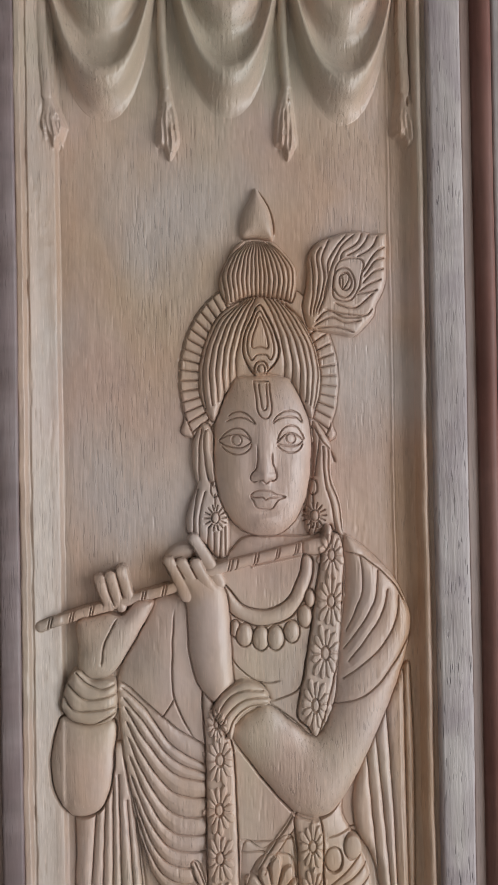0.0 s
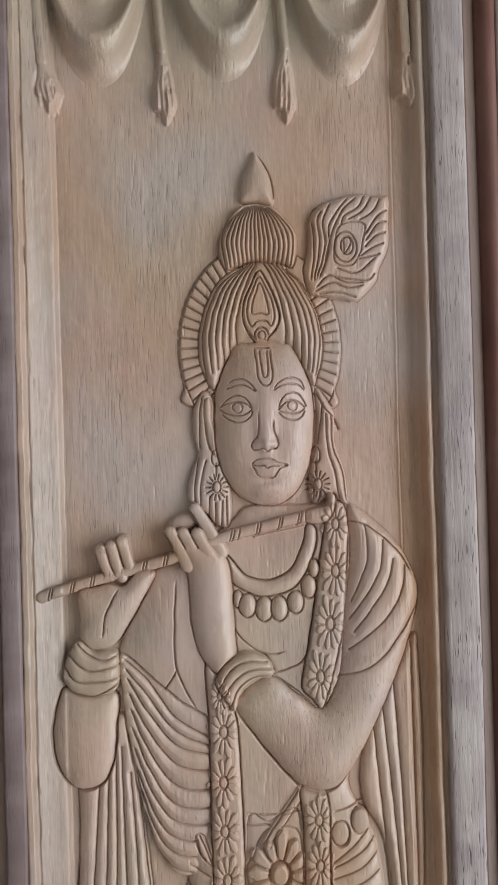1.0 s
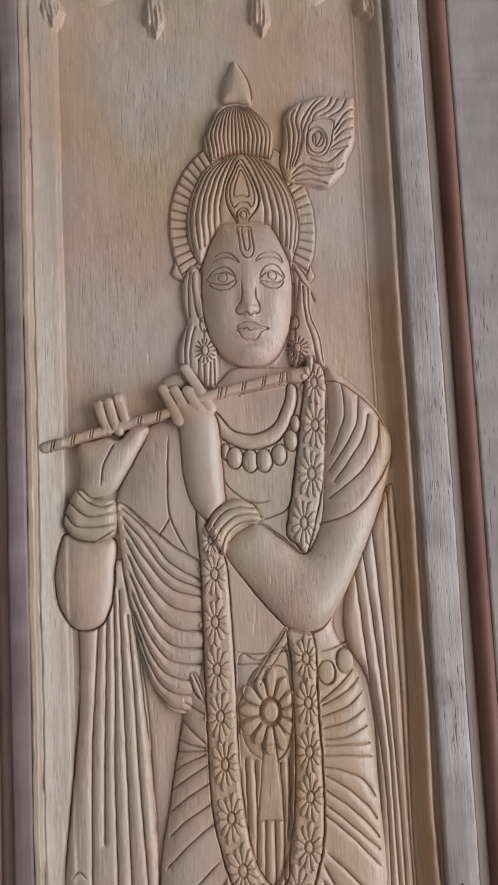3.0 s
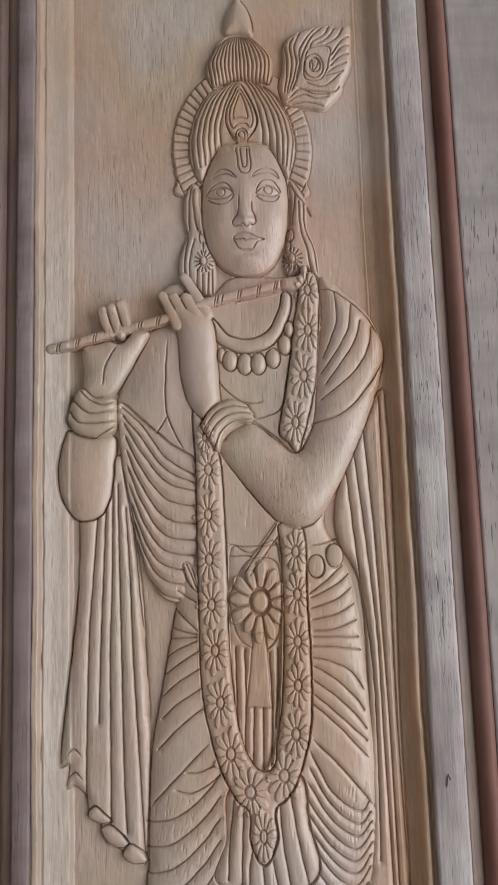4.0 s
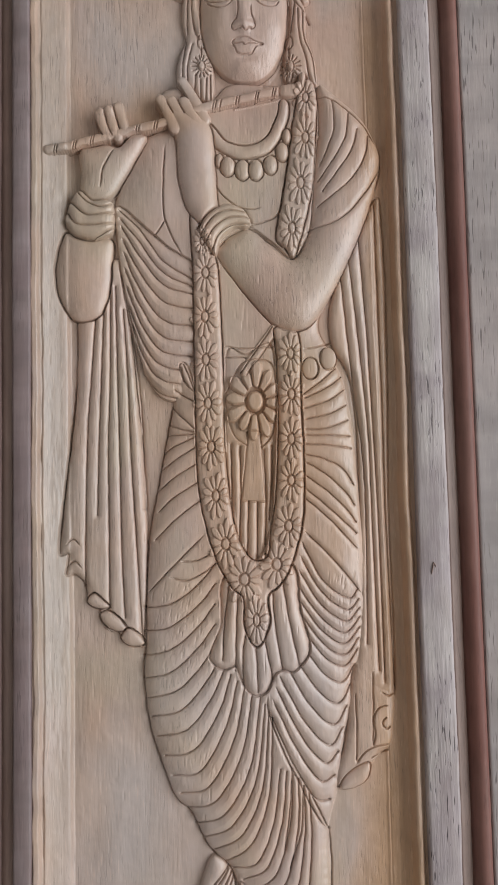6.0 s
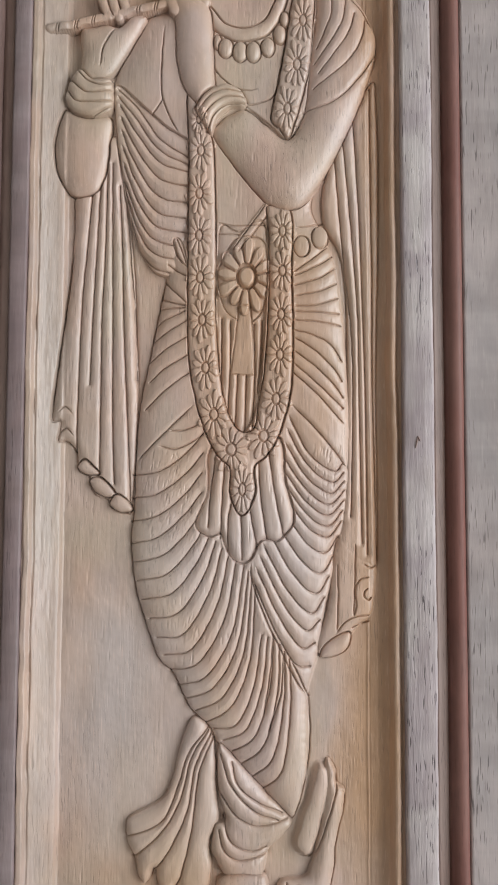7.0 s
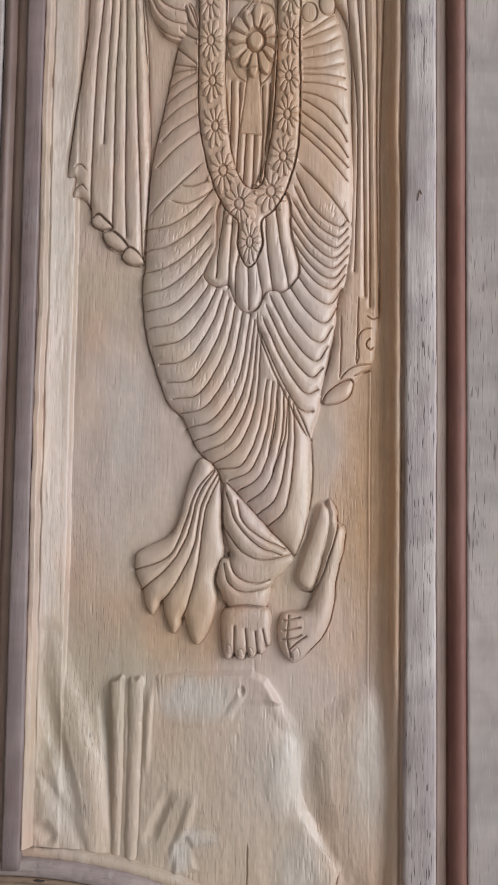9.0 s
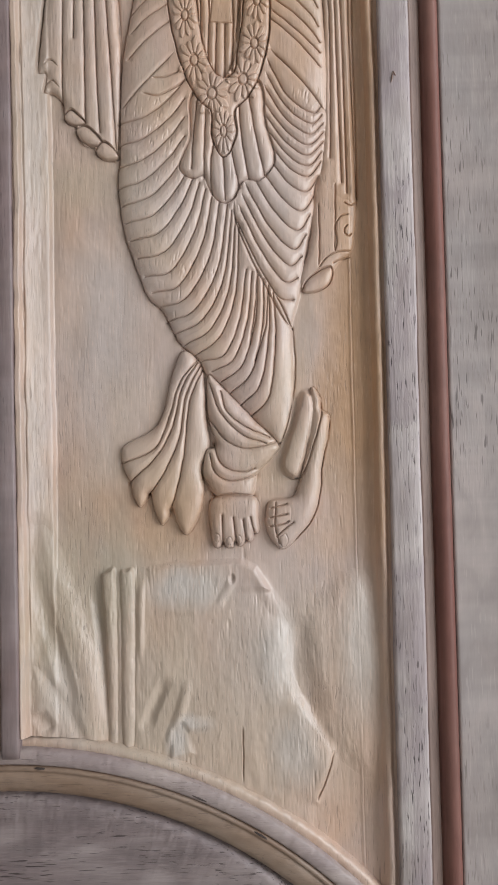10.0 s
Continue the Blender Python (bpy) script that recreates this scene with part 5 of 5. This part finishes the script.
pad([(100.0, 543.0), (123.0, 544.0), (134.0, 510.0), (137.0, 443.0), (127.0, 380.0), (101.0, 390.0), (77.0, 426.0), (63.0, 471.0), (72.0, 514.0)], 1.0, 6.0, 34, LEAVES[0], soft=16)
wave([(103.0, 538.0), (94.0, 498.0), (97.0, 443.0), (114.0, 394.0)], -2.0, 18)
wave([(71.0, 512.0), (71.0, 466.0), (88.0, 412.0)], -4.5, 16)
pad([(-147.0, 585.0), (-128.0, 575.0), (-106.0, 511.0), (-92.0, 465.0), (-90.0, 402.0), (-121.0, 399.0), (-144.0, 408.0), (-149.0, 521.0)], 3.5, 6.0, 24, LEAVES[1], soft=14)
wave([(-144.0, 557.0), (-136.0, 507.0), (-124.0, 466.0), (-113.0, 407.0)], -4.0, 9)
wave([(-123.0, 552.0), (-111.0, 502.0), (-102.0, 457.0), (-99.0, 403.0)], 1.5, 12)
pad([(-151.0, 471.0), (-138.0, 465.0), (-116.0, 430.0), (-109.0, 403.0), (-148.0, 404.0)], 5.0, 4.5, 14, LEAVES[2], soft=6)
wave([(-147.0, 439.0), (-134.0, 419.0)], -4.0, 9)
for k in range(160):
    at = (rng.uniform(-150, 130), rng.uniform(330, 545))
    wave([at, (at[0] + rng.uniform(-1.5, 1.5), at[1] - rng.uniform(5, 14))], rng.uniform(-0.45, 0.25), 1.1)

# garland flowers, each its own piece
FLOWERS = range(200, 226)
spots = [*zip(((-20.0, 1187.0), (-21.0, 1151.0), (-21.0, 1116.0), (-20.0, 1081.0), (-18.0, 1046.0), (-15.0, 1007.0), (-8.0, 969.0), (6.0, 941.0)), ((9.6, 15.5),) * 6 + ((11, 16.5), (13, 16.5))),
         *zip(((47.0, 1120.0), (47.0, 1087.0), (46.0, 1051.0), (45.0, 1018.0), (42.0, 982.0), (32.0, 952.0), (15.0, 909.0)), ((9.4, 15.0),) * 4 + ((10.5, 15.5), (12.5, 16.0), (8.5, 17.0))),
         *zip(((65.0, 1333.0), (64.0, 1299.0), (59.0, 1261.0), (51.0, 1223.0)), ((8.6, 15), (9.5, 16.5), (10, 17), (9.5, 16.5))),
         (((-22.0, 1213.0)), (6.0, 11.0))]
for (c, (rx, rz)), kind in zip(spots, FLOWERS):
    rosette(c, rx * 1.16, rz * 1.16, 2.6, kind, 12, 0.24, 0.30, 0.70)

# chisel hatching left on the thighs
for (x0, z0), (x1, z1), many in ((((-67.0, 936.0)), ((-26.0, 860.0)), 130), (((68.0, 941.0)), ((94.0, 893.0)), 60), (((-33.0, 831.0)), ((24.0, 766.0)), 60)):
    for k in range(many):
        at = (rng.uniform(x0, x1), rng.uniform(z1, z0))
        wave([at, (at[0] + rng.uniform(0.6, 1.6), at[1] + rng.uniform(5, 9))], rng.uniform(-0.55, -0.12), 0.85)

# the whole carving is in low relief
H -= margin
H *= 0.74
H += margin
# chisel marks
rough_work = np.where((KIND == ROCK) | ((KIND >= 120) & (KIND < 123)), 1.0, np.where(KIND == FIELD, 0.7, 0.8)).astype(np.float32)
gouges = np.clip(rolling((1.2, 9), 1.0) - 0.8, 0, 3) * np.clip(rolling((45, 60), 0.8) + 0.5, 0, 1)
H += rolling((1.7, 11), 0.055) * np.clip(rolling((38, 55), 0.7) + 0.45, 0.15, 1.3) + rolling((6, 9), 0.08) + rolling((3, 3.5), 0.035) - 0.3 * gouges * rough_work
H += (rolling((1.6, 6), 0.07) + rolling((5, 14), 0.10)) * (rough_work > 0.9)

# the arched rail below cuts the field off
ARC = (-172.0, 0.0)
R_FIELD = 419.0
far = np.hypot(GX[None, :] - ARC[0], GZ[:, None] - ARC[1])
KIND[far < R_FIELD] = -1


# ---- building helpers ----
def part(name, bm, material, parent, label="", category="", kind=""):
    me = bpy.data.meshes.new(name)
    bm.to_mesh(me)
    bm.free()
    me.materials.append(material)
    ob = new(name, me)
    if parent is not None:
        ob.parent = parent
    return tagged(ob, label, category, "", kind)


def profile(outline, z0, z1, smooth=True, ragged=0.0004):
    """A bar with the given cross section (x, y in metres, in order), standing from z0 to z1, in courses so that its edges waver."""
    bm = bmesh.new()
    n = 260
    rows = []
    for i in range(n + 1):
        z = z0 + (z1 - z0) * i / n
        row = []
        for k, (x, y) in enumerate(outline):
            slow, quick = noise.noise(Vector((x * 60, 3.1, z * 7))), noise.noise(Vector((x * 300, 7.7 + k, z * 70)))
            row.append(bm.verts.new((x + ragged * (slow + 0.7 * quick), y + (0.4 * ragged * quick if y < 0 else 0), z)))
        rows.append(row)
    m = len(outline)
    for a, b in zip(rows[:-1], rows[1:]):
        for k in range(m):
            f = bm.faces.new((a[k], a[(k + 1) % m], b[(k + 1) % m], b[k]))
            f.smooth = smooth
    bm.faces.new(rows[0][::-1])
    bm.faces.new(rows[-1])
    bmesh.ops.recalc_face_normals(bm, faces=bm.faces)
    return bm


def box(lo, hi, bevel=0.0):
    bm = bmesh.new()
    bmesh.ops.create_cube(bm, size=1)
    for v in bm.verts:
        v.co = Vector([(a + b) / 2 + c * (b - a) for a, b, c in zip(lo, hi, v.co)])
    if bevel:
        bmesh.ops.bevel(bm, geom=bm.edges[:], offset=bevel, segments=2, affect="EDGES")
    return bm


def relief(name, kind, parent, label=""):
    """The piece of the height map that carries that kind, as a mesh: fine cells where it is carved, four in one where it is even."""
    own = CELL == kind
    if not own.any():
        return None
    whole = own.reshape(NZ // 2, 2, NX // 2, 2).all((1, 3)) & EVEN
    fine = own & ~np.repeat(np.repeat(whole, 2, 0), 2, 1)
    iz, ix = np.nonzero(fine)
    base = iz * (NX + 1) + ix
    small = np.stack([base, base + 1, base + NX + 2, base + NX + 1], 1)
    bz, bx = np.nonzero(whole)
    base = 2 * bz * (NX + 1) + 2 * bx
    row = NX + 1
    big = np.stack([base, base + 1, base + 2, base + row + 2, base + 2 * row + 2, base + 2 * row + 1, base + 2 * row, base + row], 1)
    ring_of = np.pad(ALL_EVEN, 1)
    keep = np.ones(big.shape, bool)
    keep[:, 1] = ~ring_of[bz, bx + 1]
    keep[:, 3] = ~ring_of[bz + 1, bx + 2]
    keep[:, 5] = ~ring_of[bz + 2, bx + 1]
    keep[:, 7] = ~ring_of[bz + 1, bx]
    loops = np.concatenate([small.ravel(), big[keep]])
    sizes = np.concatenate([np.full(len(small), 4), keep.sum(1)])
    used, loops = np.unique(loops, return_inverse=True)
    gz, gx = used // row, used % row
    co = np.stack([GX[gx] / 1000, -H[gz, gx] / 1000, GZ[gz] / 1000], 1).astype(np.float32)
    me = bpy.data.meshes.new(name)
    me.vertices.add(len(used))
    me.vertices.foreach_set("co", co.ravel())
    me.loops.add(len(loops))
    me.loops.foreach_set("vertex_index", loops.astype(np.int32).ravel())
    me.polygons.add(len(sizes))
    me.polygons.foreach_set("loop_start", (np.cumsum(sizes) - sizes).astype(np.int32))
    me.polygons.foreach_set("use_smooth", np.ones(len(sizes), bool))
    me.update(calc_edges=True)
    me.normals_split_custom_set_from_vertices(NORMAL[gz, gx])
    me.materials.append(CARVED)
    ob = new(name, me)
    ob.parent = parent
    return tagged(ob, label)


# cells, and the two-by-two blocks that are even enough to be one face
NX, NZ = (NX - 1) // 2 * 2, (NZ - 1) // 2 * 2
GX, GZ, H = GX[:NX + 1], GZ[:NZ + 1], H[:NZ + 1, :NX + 1]
CELL = KIND[:NZ, :NX]
bend = np.zeros((NZ + 1, NX + 1), np.float32)
bend[1:-1, 1:-1] = np.maximum(np.abs(H[2:, 1:-1] + H[:-2, 1:-1] - 2 * H[1:-1, 1:-1]), np.abs(H[1:-1, 2:] + H[1:-1, :-2] - 2 * H[1:-1, 1:-1]))
EVEN = bend[:NZ, :NX].reshape(NZ // 2, 2, NX // 2, 2).max((1, 3)) < 0.045
quads = CELL.reshape(NZ // 2, 2, NX // 2, 2)
ALL_EVEN = EVEN & (quads == quads[:, :1, :, :1]).all((1, 3)) & (quads[:, 0, :, 0] >= 0)
slope_z, slope_x = np.gradient(H, STEP)
NORMAL = np.stack([-slope_x, -np.ones_like(H), -slope_z], 2)
NORMAL /= np.linalg.norm(NORMAL, axis=2, keepdims=True)

# ---- the door ----
LOW, HIGH = 0.02, 2.08
door = tagged(new("carved_wood_panel"), "tall tan teak panel carved in relief, set in a moulded frame", "wood carving")
panel = relief("panel_field", FIELD, door, "tan teak field with moulded margins, carved in relief")
relief("relief_figure", FIGURE, panel, "carved standing figure playing a flute, low relief in the panel's wood")
relief("ray_band", HALO, panel, "band of carved rays behind the crown")
relief("eye_feather", FEATHER, panel, "carved feather with an eye and wavy barbs")
relief("flute", FLUTE, panel, "slanting carved flute with engraved bands")
relief("garland_band", GARLAND, panel, "carved garland bands with a pointed pendant")
relief("belt_rosette", ROSETTE, panel, "large carved flower with twelve petals at the belt")
relief("rock", ROCK, panel, "roughly carved rocks under the feet")
for k in SWAGS:
    relief("swag", k, panel, "carved cloth swag with rounded folds")
for k in TASSELS:
    relief("tassel", k, panel, "carved cord with a frayed tassel")
for k in LEAVES:
    relief("leaf", k, panel, "broad soft leaf, roughly carved")
for k in FLOWERS:
    relief("flower", k, panel)

BEAD = [(0.0066 * (1 - math.cos(a)), -0.0150 - 0.0086 * math.sin(a)) for a in np.linspace(0, math.pi, 11)]
part("stile", profile([(0.1436, 0.012), (0.1436, -0.0160), (0.1441, -0.0174), (0.1458, -0.0182), (0.158, -0.0190), (0.1655, -0.0202), (0.1672, -0.0196), (0.1678, -0.018), (0.1678, 0.012)], LOW, HIGH, True, 0.0008), LILAC, door, "narrow weathered lilac-grey stile")
part("bevel_strip", profile([(0.1678, 0.012), (0.1678, -0.0175), (0.1700, -0.0162), (0.1735, -0.0152), (0.1765, -0.0150), (0.1765, 0.012)], LOW, HIGH), BEVEL, door, "brown hollow strip beside the stile")
part("bead_moulding", profile([(0.1765, 0.012), (0.1765, -0.0140), (0.1782, -0.0136), (0.1790, -0.0166), (0.1806, -0.0198), (0.1832, -0.0218), (0.1866, -0.0224), (0.1893, -0.0214), (0.1910, -0.0194), (0.1921, -0.0165), (0.1921, 0.012)], LOW, HIGH), REDDISH, door, "rounded reddish-brown bead moulding")
part("stile", profile([(-0.158, 0.012), (-0.158, -0.0175), (-0.1586, -0.0192), (-0.160, -0.020), (-0.1705, -0.020), (-0.172, -0.0192), (-0.1725, -0.0175), (-0.1725, 0.012)][::-1], 0.404, HIGH, True, 0.0006), UMBER, door, "narrow umber-purple stile, darker than its opposite")
part("bevel_strip", profile([(-0.1725, 0.012), (-0.1725, -0.0175), (-0.1745, -0.0165), (-0.1775, -0.0152), (-0.1818, -0.0150), (-0.1818, 0.012)][::-1], 0.41, HIGH), BEVEL, door, "brown hollow strip beside the stile")
part("bead_moulding", profile([(-0.1815, 0.012), *[(-0.1815 - x * 0.77, y) for x, y in BEAD], (-0.1915, 0.012)][::-1], LOW, HIGH), DUSKY, door, "rounded dusky brown bead moulding")
part("panel_backing", box((-0.2, 0.013, LOW), (0.2, 0.03, HIGH)), BEVEL, door)


def arch(name, section, material, label, uneven=0.5):
    """A bar swept along the arch: section is a list of (distance inwards from the field's edge, height), both in mm."""
    bm = bmesh.new()
    angles = np.linspace(radians(12), radians(91.4), 420)
    rows = []
    for a in angles:
        row = []
        for inward, h in section:
            r = R_FIELD - inward
            x = min(max((ARC[0] + r * math.cos(a)) / 1000, -0.1806), 0.1434)
            z = (ARC[1] + r * math.sin(a)) / 1000
            rough = 0 if inward > 72 else noise.noise(Vector((x * 150, inward * 0.9, z * 150))) * 0.9 + noise.noise(Vector((x * 500, inward * 2.3, z * 500))) * 0.5
            row.append(bm.verts.new((x, -(h + rough * uneven) / 1000, z + 0.0006 * uneven * rough)))
        rows.append(row)
    for p, q in zip(rows[:-1], rows[1:]):
        for k in range(len(section) - 1):
            if max(abs(v.co.x - p[k].co.x) for v in (q[k], p[k + 1], q[k + 1])) < 1e-7:
                continue
            f = bm.faces.new((p[k], p[k + 1], q[k + 1], q[k]))
            f.smooth = True
    bmesh.ops.recalc_face_normals(bm, faces=bm.faces)
    if sum(f.normal.y for f in bm.faces) > 0:
        bmesh.ops.reverse_faces(bm, faces=bm.faces)
    return part(name, bm, material, door, label)


arch("arch_bead", [(-1.5, -2), (-0.4, 4.5), (1.6, 8.2), (4.0, 9.2), (6.4, 9.0), (8, 8.5)], CARVED, "tan bead along the arched rail", 0.8)
arch("arch_rail", [(8, 8), (8.6, 13.5), (10.5, 15.2), (15, 15.6), (19.5, 15.4), (21.0, 14), (21.7, 11)], ARCH_TOP, "flat lilac-grey band of the arched rail", 0.9)
arch("arch_moulding", [(21.7, 10.5), (22.6, 14.0), (24.4, 15.0), (26.2, 13.8), (27.0, 12.4), (28.2, 13.4), (34, 12.6), (40, 10.8), (44.0, 8.6), (45.0, 3)], OCHRE, "ochre-brown moulding of the arched rail", 0.5)
arch("lower_panel", [(44.6, 1), (47.5, 2), (49, 6), (51, 8.4), (54, 9.0), (58, 9.2), (62, 8.8), (66, 9.0), (70, 8.2), (90, 8), (140, 8), (300, 8), (418, 8)], LOWER, "rough purple-grey wood panel under the arch", 1.1)


def scar(name, centre, half, turn, material, label):
    """A small dark chip or knot let into the surface: an uneven, flattened lump, half = (long, across, deep)."""
    bm = bmesh.new()
    bmesh.ops.create_icosphere(bm, subdivisions=3, radius=1.0)
    for v in bm.verts:
        rough = 1 + 0.35 * noise.noise(v.co * 2.3 + Vector(centre) * 90)
        along, across = v.co.x * half[0] * rough, v.co.z * half[1] * rough
        v.co = Vector(centre) + Vector((along * math.cos(turn) - across * math.sin(turn), v.co.y * half[2], along * math.sin(turn) + across * math.cos(turn)))
    for f in bm.faces:
        f.smooth = True
    return part(name, bm, material, door, label)


for dx, dz, long, turn in ((0.0, 0.0, 0.0045, 1.35), (0.0018, 0.0028, 0.0022, 2.0)):
    scar("knot", (0.1535 + dx, -0.0190, 0.9467 + dz), (long, 0.0006, 0.0011), turn, BEVEL, "small dark split knot in the lilac-grey stile")
for x, z, long, turn in ((-0.1431, 0.3946, 0.0042, -0.07), (-0.0163, 0.3688, 0.0085, -0.45), (0.0326, 0.3385, 0.0060, -0.54)):
    scar("chip", (x, -0.0145, z), (long, 0.0008, 0.0016), turn, SCORCHED, "dark chip in the arched rail")

# ---- plain surroundings ----
def structure(name, bm, material, label):
    ob = part(name, bm, material, None, label, "", "structure")
    return ob


tagged(part("frame_plank", profile([(-0.1911, 0.03), (-0.1911, -0.0200), (-0.1922, -0.0222), (-0.1945, -0.0226), (-0.338, -0.023), (-0.34, -0.0265), (-0.34, 0.03)][::-1], LOW, HIGH), PLANK, None), "pale grey wooden plank beside the carved leaf, open pores", "plank")
tagged(part("frame_plank", profile([(0.1922, 0.03), (0.1922, -0.0165), (0.1930, -0.0180), (0.1950, -0.0184), (0.338, -0.019), (0.34, -0.0215), (0.34, 0.03)], LOW, HIGH), PLANK, None), "pale grey wooden plank beside the carved leaf, open pores", "plank")
structure("wall_north_1", box((-1.7, -0.02, 0.0), (-0.342, 0.10, 3.5)), PLASTER, "plain grey plaster wall")
structure("wall_north_2", box((0.342, -0.02, 0.0), (1.7, 0.10, 3.5)), PLASTER, "plain grey plaster wall")
structure("wall_north_3", box((-0.342, -0.02, 2.082), (0.342, 0.10, 3.5)), PLASTER, "plain grey plaster wall over the door")
structure("wall_north_4", box((-0.342, 0.032, 0.0), (0.342, 0.10, 2.082)), PLASTER, "plain wall behind the door")
structure("wall_west", box((-1.8, -2.7, 0.0), (-1.7, 0.10, 3.5)), PLASTER, "plain grey plaster wall")
structure("wall_south", box((-1.7, -2.8, 0.0), (1.7, -2.7, 3.5)), PLASTER, "plain grey plaster wall")
structure("wall_east_1", box((1.7, -0.54, 0.0), (1.8, 0.10, 3.5)), PLASTER, "plain grey plaster wall")
structure("wall_east_2", box((1.7, -2.8, 0.0), (1.8, -2.06, 3.5)), PLASTER, "plain grey plaster wall")
structure("wall_east_3", box((1.7, -2.06, 2.32), (1.8, -0.54, 3.5)), PLASTER, "plain wall over the open doorway")
structure("floor", box((-1.8, -2.8, -0.1), (1.8, 0.10, 0.0)), FLOORING, "pale stone floor")
structure("ceiling", box((-1.8, -2.8, 3.5), (1.8, 0.10, 3.6)), PLASTER, "plain grey ceiling")
